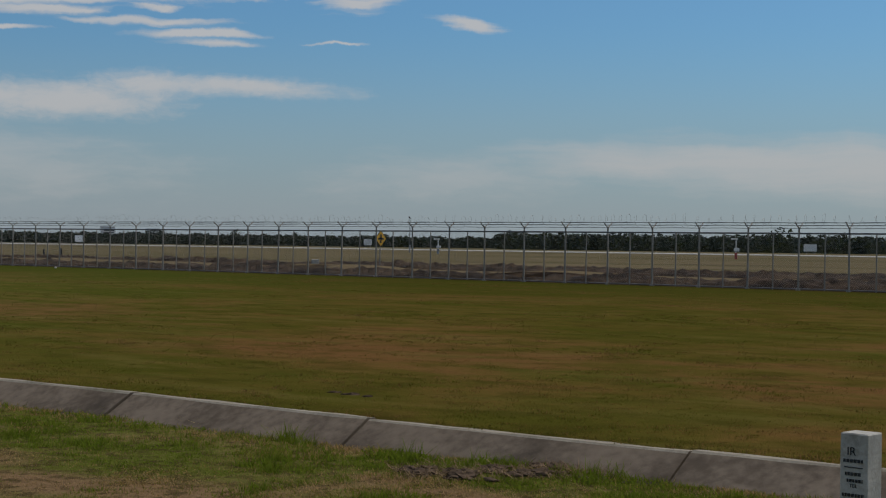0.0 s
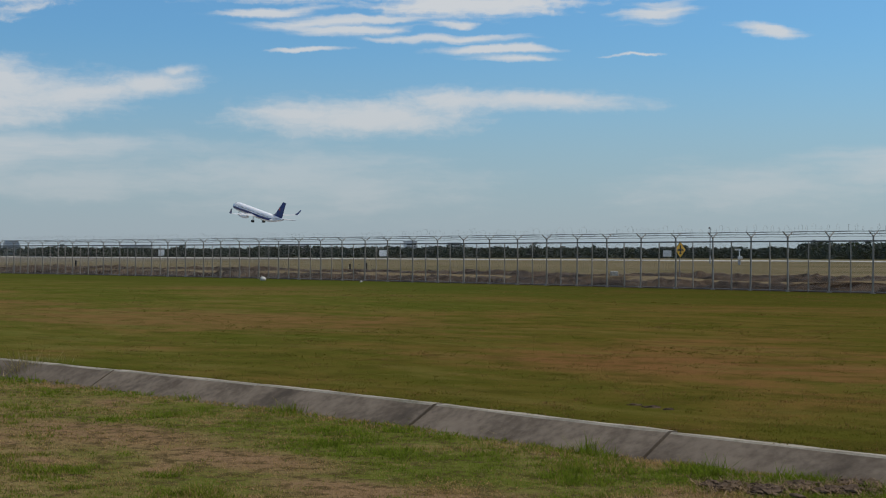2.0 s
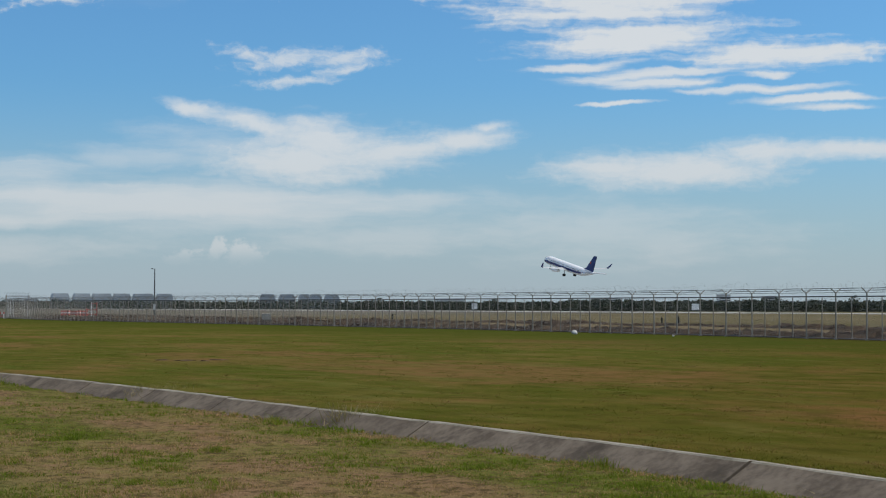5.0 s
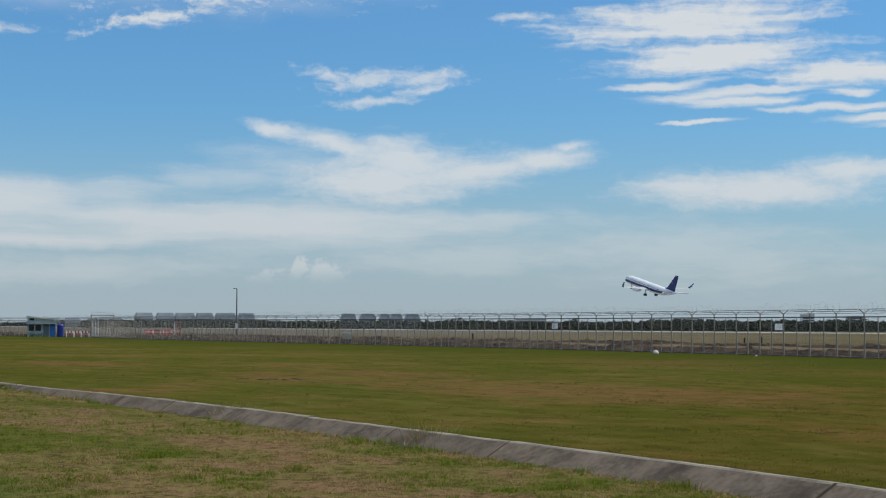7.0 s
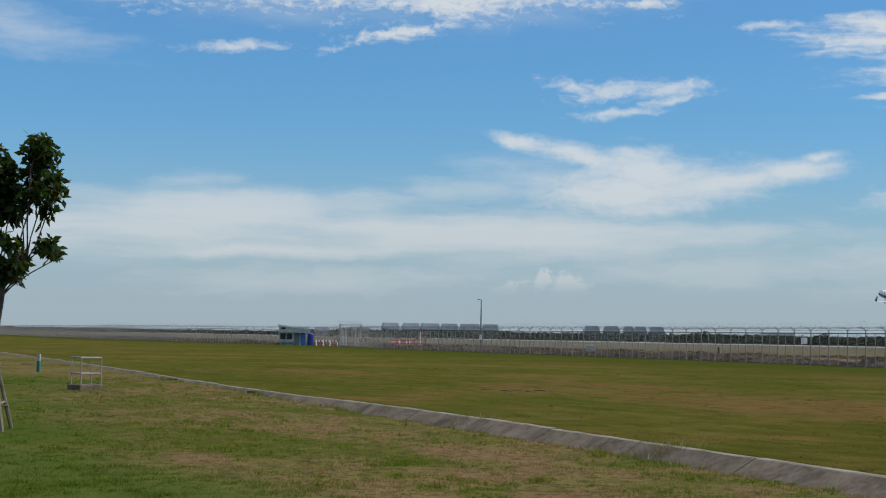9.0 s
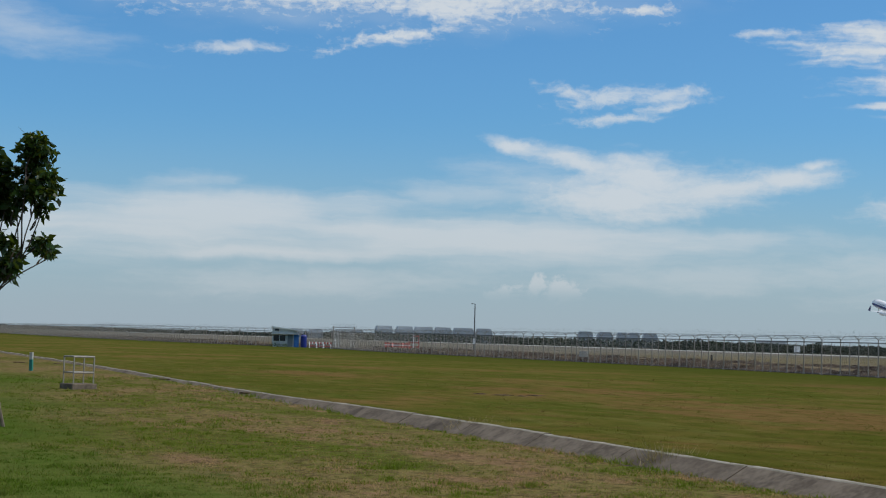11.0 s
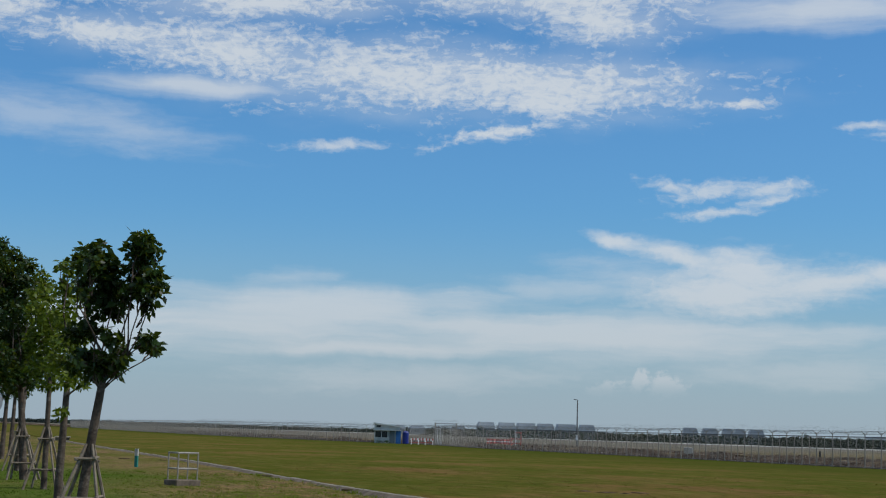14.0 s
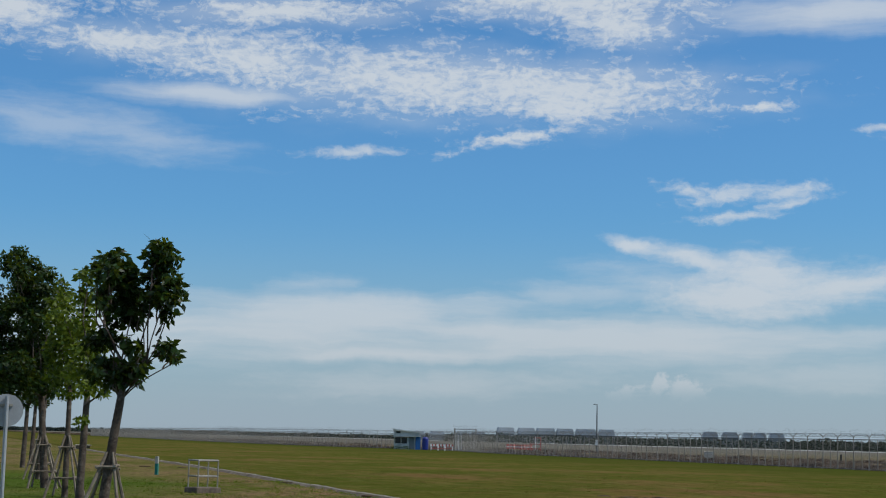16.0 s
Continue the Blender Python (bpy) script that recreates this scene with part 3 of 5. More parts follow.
def build_fence():
    fence = empty("perimeter_fence", Matrix(), "galvanised chain-link airport fence topped with barbed wire coils", "fence")
    pts = along(FENCE_LINE, 1.07)
    fine = along(FENCE_LINE, 0.107)
    holders = {}
    rest = bmesh.new()
    for j in range(-30, 900):
        # a tall post with arms, then a slim one, in bays of about 2.14 m
        run = 2.14 * float(np.interp(j / 2, BAYS, BAY_ENDS)) if j < 74 else 2.14 * (54.72 + 0.985 * (j / 2 - 37))
        i = int(run / 0.107)
        if i < 5 or i > len(fine) - 6 or fine[i].length > 520:
            continue
        p, d = fine[i], fine[i + 4] - fine[i - 4]
        tall = j % 2 == 0
        m = Matrix.Translation(p) @ pose(0, 0, 0, random.uniform(-0.7, 0.7), random.uniform(-0.7, 0.7), math.degrees(math.atan2(d.y, d.x)))
        if j < 262:
            if tall not in holders:
                holders[tall] = part("post", post_mesh(tall), GALV, fence)
                holders[tall].matrix_basis = m
            else:
                share("post", holders[tall].data, fence, m)
        else:
            one = post_mesh(tall)
            bmesh.ops.transform(one, matrix=m, verts=one.verts)
            tmp = bpy.data.meshes.new("tmp")
            one.to_mesh(tmp)
            one.free()
            rest.from_mesh(tmp)
            bpy.data.meshes.remove(tmp)
    tagged(part("post_row", rest, GALV, fence), kind="stuff")
    line = [p for p in pts if p.length < 520]
    up = Vector((0, 0, 1))
    part("top_rail", tube(bmesh.new(), [p + up * RAIL for p in line], 0.034, 5), DARK_STEEL, fence, "dark weathered top rail")
    part("bottom_rail", tube(bmesh.new(), [p + up * 0.05 for p in line], 0.025, 5), DARK_STEEL, fence)
    across = []
    for i, p in enumerate(line):
        d = (line[min(i + 1, len(line) - 1)] - line[max(i - 1, 0)]).normalized()
        across.append(Vector((-d.y, d.x, 0)))
    for a, z in ((0.32, 0.41), (-0.32, 0.41), (0.20, 0.31), (-0.20, 0.31), (0.0, 0.20)):
        bm = tube(bmesh.new(), [p + n * a + up * (RAIL + z - 0.015 * (i % 2)) for i, (p, n) in enumerate(zip(line, across))], 0.011, 3)
        part("barbed_strand", bm, WIRE, fence)
    # razor coil lying in the arms, sagging and stretched unevenly
    rng, coil = random.Random(8), []
    for i in range(len(line) - 1):
        if line[i].length > 300:
            break
        n = across[i]
        turns = rng.choice((2, 2, 3, 3))
        for turn in range(turns):
            size, off, sag = 0.24 + rng.uniform(-0.09, 0.08), rng.uniform(-0.08, 0.08), rng.uniform(-0.10, 0.06)
            for k in range(8):
                s, a = (turn + k / 8 + rng.uniform(-0.06, 0.06)) / turns, 2 * math.pi * k / 8
                coil.append(line[i].lerp(line[i + 1], s) + n * (size * math.cos(a) + off) + up * (RAIL + 0.47 + sag + size * math.sin(a)))
    tagged(part("razor_coil", tube(bmesh.new(), coil, 0.0042, 3), WIRE, fence, "loose coils of razor wire"), kind="stuff")
    # woven wire: two families of slanting strands
    fine = along(FENCE_LINE, 0.09)
    fine = [p for p in fine if p.length < 520]
    reach = 23
    verts, faces = [], []
    for slant in (1, -1):
        for i in range(0, len(fine) - reach, 1):
            a, b = (fine[i], fine[i + reach]) if slant > 0 else (fine[i + reach], fine[i])
            d = (b - a).normalized()
            r = 0.0022 if a.length < 150 else 0.003
            n = Vector((-d.y, d.x, 0)) * r
            k = len(verts)
            for p, z in ((a, 0.06), (b, RAIL - 0.03)):
                verts += [p + up * (z + r) + n * 0.5, p + up * (z - r) + n * 0.5, p + up * z - n]
            faces += [(k, k + 1, k + 4, k + 3), (k + 1, k + 2, k + 5, k + 4), (k + 2, k, k + 3, k + 5)]
    me = bpy.data.meshes.new("chain_link")
    me.from_pydata(verts, [], faces)
    me.materials.append(GALV)
    ob = new("chain_link", me)
    ob.parent = fence
    tagged(ob, "fine woven wire mesh", kind="stuff")


build_fence()


def soil_bank():
    """Two ragged ridges of dug earth just past the fence."""
    pts = [p for p in along(FENCE_LINE, 0.35) if p.length < 400]
    for lo, wide, high, seed in ((0.7, 5.0, 0.42, 1), (17.0, 7.0, 0.44, 2)):
        bm, rows, cols = bmesh.new(), [], 14
        for p in pts:
            row = []
            for j in range(cols):
                q = p + NORMAL * (lo + wide * j / (cols - 1))
                arch = math.sin(math.pi * (j / (cols - 1)) ** 0.7)
                rough = 0.85 + 0.40 * noise.noise((q.x * 0.16, q.y * 0.16, seed)) + 0.45 * noise.noise((q.x * 0.9, q.y * 0.9, seed + 9)) + 0.42 * noise.noise((q.x * 2.6, q.y * 2.6, seed))
                row.append(bm.verts.new((q.x, q.y, -0.06 + high * arch * max(0.0, rough))))
            rows.append(row)
        for a, b in zip(rows, rows[1:]):
            for j in range(cols - 1):
                bm.faces.new((a[j], b[j], b[j + 1], a[j + 1]))
        bmesh.ops.recalc_face_normals(bm, faces=bm.faces)
        tagged(part("soil_bank", bm, BANK), "ragged bank of dark dug soil beyond the fence", "soil bank", kind="stuff")


soil_bank()


# ---- the airfield ----
def build_runway():
    """A pale strip parallel to the fence, with edge markings and far shoulder."""
    side = Vector((-0.835, 0.55, 0))
    for name, lo, hi, mat, label in (("runway", 345, 395, RUNWAY, "pale concrete runway strip across the airfield"),):
        bm, rows = bmesh.new(), []
        for k in range(-12, 25):
            s = side * (k * 100)
            rows.append([bm.verts.new(s + NORMAL * n + Vector((0, 0, z))) for n, z in ((lo, -0.05), (lo, 0.06), (hi, 0.06), (hi, -0.05))])
        for a, b in zip(rows, rows[1:]):
            for j in range(3):
                bm.faces.new((a[j], b[j], b[j + 1], a[j + 1]))
        bmesh.ops.recalc_face_normals(bm, faces=bm.faces)
        tagged(part(name, bm, mat), label, "runway", kind="structure")


build_runway()


def sign_board(az, d, w, h, z):
    """A white marker board on two legs beyond the runway."""
    b = empty("marker_board", facing(az, d), "white marker board on two short posts in the grass", "sign", "airfield marker boards")
    part("panel", box(bmesh.new(), (-w / 2, -0.08, z), (w / 2, 0.08, z + h), 0.03), WHITE, b)
    for s in (-0.3, 0.3):
        part("post", tube(bmesh.new(), [(s * w, 0, -0.1), (s * w, 0, z + 0.1)], 0.07), GREY, b)


for az, d, w, h, z in ((2.75, 560, 2.9, 2.2, 1.0), (-13.2, 520, 4.1, 2.3, 0.9), (13.1, 560, 2.6, 2.2, 0.9), (21.1, 600, 2.2, 2.2, 0.9)):
    sign_board(az, d, w, h, z)


def aircraft_sign():
    s = empty("warning_sign", facing(2.29, 92, 0, 42), "yellow diamond warning sign with a black aircraft symbol", "sign")
    h, z = 0.49, 1.86
    part("post", tube(bmesh.new(), [(0, 0.03, -0.1), (0, 0.03, z + 0.3)], 0.035), GALV, s)
    part("back_plate", prism(bmesh.new(), [(0, z - h), (0.9 * h, z), (0, z + h), (-0.9 * h, z)], -0.02, 0.0), BLACK, s)
    h = 0.445
    part("face", prism(bmesh.new(), [(0, z - h), (0.9 * h, z), (0, z + h), (-0.9 * h, z)], -0.03, -0.024), YELLOW, s)
    bm = bmesh.new()
    for o in ([(-0.04, z - 0.26), (0.04, z - 0.26), (0.05, z + 0.22), (0, z + 0.3), (-0.05, z + 0.22)],
              [(-0.24, z - 0.06), (0.24, z - 0.06), (0.24, z), (0, z + 0.1), (-0.24, z)], [(-0.11, z - 0.24), (0.11, z - 0.24), (0, z - 0.14)]):
        prism(bm, o, -0.04, -0.034)
    part("symbol", bm, BLACK, s, "black aircraft symbol")


aircraft_sign()


def instrument_mast(az, d, h, orange):
    s = empty("instrument_mast", facing(az, d), "white T-shaped weather instrument mast on a short base", "instrument", "airfield instruments")
    part("pole", tube(bmesh.new(), [(0, 0, 0.3), (0, 0, h)], 0.09), WHITE, s)
    part("arm", box(bmesh.new(), (-0.75, -0.08, h - 0.15), (0.25, 0.08, h + 0.12), 0.03), WHITE, s)
    part("box", box(bmesh.new(), (-0.3, -0.2, 0.38 * h), (0.5, 0.2, 0.55 * h), 0.03), WHITE, s)
    part("base", box(bmesh.new(), (-0.2, -0.2, -0.1), (0.2, 0.2, 0.32 * h), 0.03), RED if orange else GREY, s)


instrument_mast(0.18, 265, 2.5, False)
instrument_mast(-10.6, 232, 2.95, True)


def tall_mast(az, d, h):
    s = empty("approach_light_mast", facing(az, d), "slim dark grey mast with a small lamp on top", "mast")
    part("pole", tube(bmesh.new(), [(0, 0, -0.2), (0, 0, h)], [0.10, 0.07]), DARK_STEEL, s)
    part("lamp", box(bmesh.new(), (-0.28, -0.12, h - 0.05), (0.06, 0.12, h + 0.25), 0.04), DARK_STEEL, s)
    part("sleeve", tube(bmesh.new(), [(0, 0, 0.0), (0, 0, 1.4)], 0.16), GREY, s)


tall_mast(1.22, 300, 6.6)


def small_blocks():
    """Concrete stubs and pale stones along the fence foot."""
    for az, d, w, h in ((4.66, 100, 0.50, 0.36), (28.7, 165, 0.9, 0.7), (24.1, 190, 0.22, 0.6), (13.7, 150, 0.16, 0.6), (14.3, 150, 0.16, 0.5)):
        mat = POST_WHITE if w > 0.3 else BLACK
        b = part("marker_block", box(bmesh.new(), (-w / 2, -w / 2, -0.1), (w / 2, w / 2, h), 0.03), mat)
        tagged(b, "small white concrete marker block in rough soil" if w > 0.3 else "short dark stub post standing in dry grass", "block")
        b.matrix_basis = facing(az, d, 0.15)
    for az, d, r in ((17.46, 92.5, 0.18), (13.9, 87, 0.07)):
        bm = bmesh.new()
        bmesh.ops.create_icosphere(bm, subdivisions=3, radius=r)
        for v in bm.verts:
            v.co *= 1 + 0.25 * noise.noise(v.co * 5)
            v.co.z *= 0.85
        s = tagged(part("rock", bm, ROCK, smooth=True), "pale rounded rock lying at the fence foot", "rock")
        s.matrix_basis = Matrix.Translation(polar(az, d, r * 0.5))


small_blocks()


def bollard_row():
    """Low dark bollards standing in front of the stored barriers."""
    rng = random.Random(77)
    for k in range(13):
        h = rng.uniform(0.34, 0.46)
        bm = tube(bmesh.new(), [(0, 0, -0.05), (0, 0, h * 0.9), (0, 0, h)], [0.13, 0.11, 0.06], 8)
        b = tagged(part("bollard", bm, SOIL), "low dark brown bollard in dry grass", "bollard", "row of bollards")
        b.matrix_basis = facing(36.6 - 0.19 * k + rng.uniform(-0.03, 0.03), 203)


bollard_row()


# ---- the guard hut and gate ----
def guard_hut():
    h = empty("guard_hut", facing(39.58, 216), "small pale guard hut with a sloping roof and dark windows", "hut")
    w, t = 1.72, 2.25
    bm = bmesh.new()
    prism(bm, [(-w, -0.1), (w, -0.1), (w, t), (-w, t + 0.3)], -1.2, 1.3)
    part("wall", bm, HUT_WALL, h)
    part("roof", prism(bmesh.new(), [(-w - 0.15, t + 0.30), (w + 0.45, t - 0.06), (w + 0.45, t + 0.04), (-w - 0.15, t + 0.52)], -1.7, 1.6), HUT_WALL, h)
    part("awning", prism(bmesh.new(), [(-w - 0.2, 1.72), (w + 0.2, 1.72), (w + 0.2, 1.80), (-w - 0.2, 1.80)], -1.9, -1.206), HUT_WALL, h)
    for x in (-1.18, -0.32):
        win = part("window", box(bmesh.new(), (x - 0.42, -1.26, 0.72), (x + 0.42, -1.205, 1.66)), WHITE, h)
        part("pane", box(bmesh.new(), (x - 0.38, -1.28, 0.77), (x + 0.38, -1.264, 1.60)), GLASS_DARK, win)
    part("vent", box(bmesh.new(), (-1.45, -1.24, 2.15), (-0.85, -1.205, 2.42)), GLASS_DARK, h)
    part("door", box(bmesh.new(), (0.35, -1.25, 0.0), (1.05, -1.205, 1.68)), WALL_FAR, h, "grey door")
    part("side_panel", box(bmesh.new(), (1.22, -1.32, 0.0), (1.90, -1.206, 1.7)), BLUE, h, "blue sheet panel")


guard_hut()


def water_tank():
    bm = bmesh.new()
    tube(bm, [(0, 0, 0), (0, 0, 0.08), (0, 0, 1.5), (0, 0, 1.62), (0, 0, 1.72)], [0.40, 0.42, 0.42, 0.34, 0.14], 16)
    for z in (0.4, 0.8, 1.2):
        tube(bm, [(0, 0, z - 0.03), (0, 0, z + 0.03)], 0.44, 16)
    t = tagged(part("water_tank", bm, DEEP_BLUE, smooth=False), "deep blue plastic water tank beside the hut", "tank")
    t.matrix_basis = facing(38.9, 214)


water_tank()


def hut_shrub():
    rng, bm = random.Random(3), bmesh.new()
    leaves(bm, [((x, rng.uniform(-0.2, 0.2), 0.22), 0.34) for x in (-1.3, -0.8, -0.3, 0.2, 0.7)], 90, 0.14, rng)
    s = tagged(part("shrub", bm, LEAF), "low dark green shrub along the hut wall", "shrub")
    s.matrix_basis = facing(39.72, 213.6)


def barrier(az, d, turn=0.0):
    b = empty("road_barrier", facing(az, d, 0, turn), "red and white striped portable road barrier", "barrier", "road barriers")
    for i in range(6):
        x = -0.6 + 0.2 * i
        part("board_stripe", box(bmesh.new(), (x, -0.03, 0.55), (x + 0.196, 0.03, 0.82)), RED if i % 2 else WHITE, b)
    for s in (-0.5, 0.5):
        bm = bmesh.new()
        tube(bm, [(s, -0.28, 0), (s, 0, 0.6)], 0.035)
        tube(bm, [(s, 0.28, 0), (s, 0, 0.6)], 0.035)
        part("leg", bm, WHITE, b)
    part("brace", box(bmesh.new(), (-0.55, -0.02, 0.22), (0.55, 0.02, 0.32)), RED, b)


for az, d in ((38.55, 209), (38.3, 208), (38.05, 207)):
    barrier(az, d, 6)


def fence_gate():
    g = empty("fence_gate", facing(37.45, 203, 0, 12), "tall galvanised steel gate in the airport fence", "gate")
    for x in (-1.4, 1.4):
        part("gate_post", box(bmesh.new(), (x - 0.07, -0.07, -0.1), (x + 0.07, 0.07, 2.9), 0.01), GALV, g)
    for x0, x1 in ((-1.3, -0.04), (0.04, 1.3)):
        leaf = part("gate_leaf", box(bmesh.new(), (x0, -0.03, 0.1), (x1, 0.03, 0.18)), GALV, g)
        part("leaf_rail", box(bmesh.new(), (x0, -0.03, 2.2), (x1, 0.03, 2.28)), GALV, leaf)
        for k in range(7):
            x = x0 + 0.05 + (x1 - x0 - 0.1) * k / 6
            part("bar", tube(bmesh.new(), [(x, 0, 0.15), (x, 0, 2.25)], 0.022, 5), WHITE, leaf)
    part("lintel", box(bmesh.new(), (-1.4, -0.05, 2.75), (1.4, 0.05, 2.85)), GREY, g)
    bm = bmesh.new()
    loop = [(-1.6 + 3.2 * k / 60, 0.28 * math.cos(k * 0.9), 3.05 + 0.22 * math.sin(k * 0.9)) for k in range(61)]
    part("wire_coil", tube(bm, loop, 0.012, 3), WIRE, g)


fence_gate()


def red_white_blocks():
    """Red and white water-filled barriers and a red beacon frame stored behind the fence."""
    for i, az in enumerate((35.85, 35.66, 35.50, 35.31, 35.14)):
        b = empty("plastic_barrier", facing(az, 214 - 1.7 * (i % 3), 0, (12, 55, -20, 70, 30)[i]), "red and white plastic road barrier standing in dry grass", "barrier", "plastic barriers")
        part("body", prism(bmesh.new(), [(-0.3, 0), (0.3, 0), (0.22, 0.35), (0.12, 1.0), (-0.12, 1.0), (-0.22, 0.35)], -0.42, 0.42, "x"), RED, b)
        part("band", box(bmesh.new(), (-0.43, -0.2, 0.62), (0.43, 0.2, 0.74)), WHITE, b)
    f = empty("beacon_frame", facing(34.9, 212), "red and white lattice beacon frame", "frame")
    for x in (-0.7, 0.0, 0.7):
        part("upright", tube(bmesh.new(), [(x, 0, 0), (x, 0, 2.1 if x >= 0 else 1.3)], 0.08), RED if x else WHITE, f)
    for z in (0.5, 1.1, 1.95):
        part("crossbar", box(bmesh.new(), (-0.8 if z < 1.5 else -0.1, -0.06, z - 0.08), (0.8, 0.06, z + 0.08)), RED, f)


red_white_blocks()


def lamp_pole(az, d, h):
    p = empty("lamp_pole", facing(az, d), "tall dark grey steel lamp pole with a short arm", "street lamp")
    part("pole", tube(bmesh.new(), [(0, 0, -0.1), (0, 0, h * 0.5), (0, 0, h)], [0.13, 0.10, 0.07], 8), DARK_STEEL, p)
    part("arm", tube(bmesh.new(), [(0, 0, h - 0.05), (-0.35, 0, h + 0.02)], 0.05), DARK_STEEL, p)
    part("lamp_head", box(bmesh.new(), (-0.55, -0.12, h - 0.06), (-0.25, 0.12, h + 0.06), 0.03), DARK_STEEL, p)
    part("control_box", box(bmesh.new(), (-0.2, -0.22, 1.1), (0.25, -0.1, 1.9), 0.02), WHITE, p)


lamp_pole(32.69, 232, 7.05)


# ---- far houses, skyline, woods, hills ----
def far_house(az, d, w, h, gable):
    b = empty("house", facing(az, d, 0, 8), "distant grey house with a pale pitched roof", "house", "distant houses")
    part("wall", box(bmesh.new(), (-w / 2, -4, -0.2), (w / 2, 4, h * 0.62)), WALL_FAR, b)
    part("roof", prism(bmesh.new(), [(-w / 2 - 0.4, h * 0.6), (w / 2 + 0.4, h * 0.6), (w / 2 - gable, h), (-w / 2 + gable, h)], -4.6, 4.6), ROOF_FAR, b)
    n = max(2, int(w / 2.6))
    for k in range(n):
        x = -w / 2 + w * (k + 0.5) / n
        win = part("window", box(bmesh.new(), (x - 0.6, -4.06, h * 0.25), (x + 0.6, -4.004, h * 0.48)), WHITE, b)
        part("pane", box(bmesh.new(), (x - 0.5, -4.09, h * 0.27), (x + 0.5, -4.064, h * 0.46)), GLASS_DARK, win)


for az, w in ((28.65, 7.0), (27.95, 7.4), (27.32, 5.0), (26.9, 5.6), (26.32, 7.0)):
    far_house(az, 1060, w * 1.39, 10.1, 1.3)
for az, w in ((36.0, 7.6), (35.25, 7.6), (34.55, 8.5), (33.85, 7.5), (33.1, 9.0), (32.35, 7.0)):
    far_house(az, 1060, w * 1.47, 10.0, 0.9)
for az, w in ((39.2, 6.0), (38.5, 6.0), (37.0, 6.0)):
    far_house(az, 1250, w * 2.0, 7.3, 2.0)


def tower_block(az, d, w, h):
    b = empty("apartment_block", facing(az, d, 0, 12), "distant pale apartment block above the trees", "building", "skyline blocks")
    part("wall", box(bmesh.new(), (-w / 2, -8, -0.5), (w / 2, 8, h)), WHITE, b)
    part("parapet", box(bmesh.new(), (-w / 2 - 0.5, -8.5, h), (w / 2 + 0.5, 8.5, h + 1.2)), GREY, b)
    for k in range(int(h / 3.4)):
        part("window_band", box(bmesh.new(), (-w / 2 + 1, -8.2, 1.5 + 3.4 * k), (w / 2 - 1, -8.02, 3.0 + 3.4 * k)), GLASS_DARK, b)


for az, w, h in ((12.1, 17, 20), (10.5, 15, 18), (8.3, 60, 10), (6.2, 55, 9), (-13.0, 20, 15), (16.2, 24, 15), (22.0, 40, 12)):
    tower_block(az, 2300, w, h)


def leaves(bm, clumps, count, size, rng):
    """Single folded leaves, thickest towards the outside of each clump."""
    for centre, r in clumps:
        c = Vector(centre)
        for _ in range(int(count * (r / 0.35) ** 2)):
            u = Vector((rng.gauss(0, 1), rng.gauss(0, 1), rng.gauss(0, 1))).normalized() * r * rng.random() ** 0.45
            p = c + Vector((u.x, u.y, u.z * 0.85))
            d = (Vector((rng.gauss(0, 1), rng.gauss(0, 1), rng.gauss(-0.5, 0.7))) + u * 0.8).normalized()
            s = d.cross(Vector((rng.gauss(0, 1), rng.gauss(0, 1), rng.gauss(0, 1)))).normalized()
            l = size * rng.uniform(0.65, 1.25)
            a, b, e, f = p, p + d * l * 0.45 + s * l * 0.26, p + d * l, p + d * l * 0.45 - s * l * 0.26
            vs = [bm.verts.new(q) for q in (a, b, e, f)]
            bm.faces.new((vs[0], vs[1], vs[2]))
            bm.faces.new((vs[0], vs[2], vs[3]))


hut_shrub()


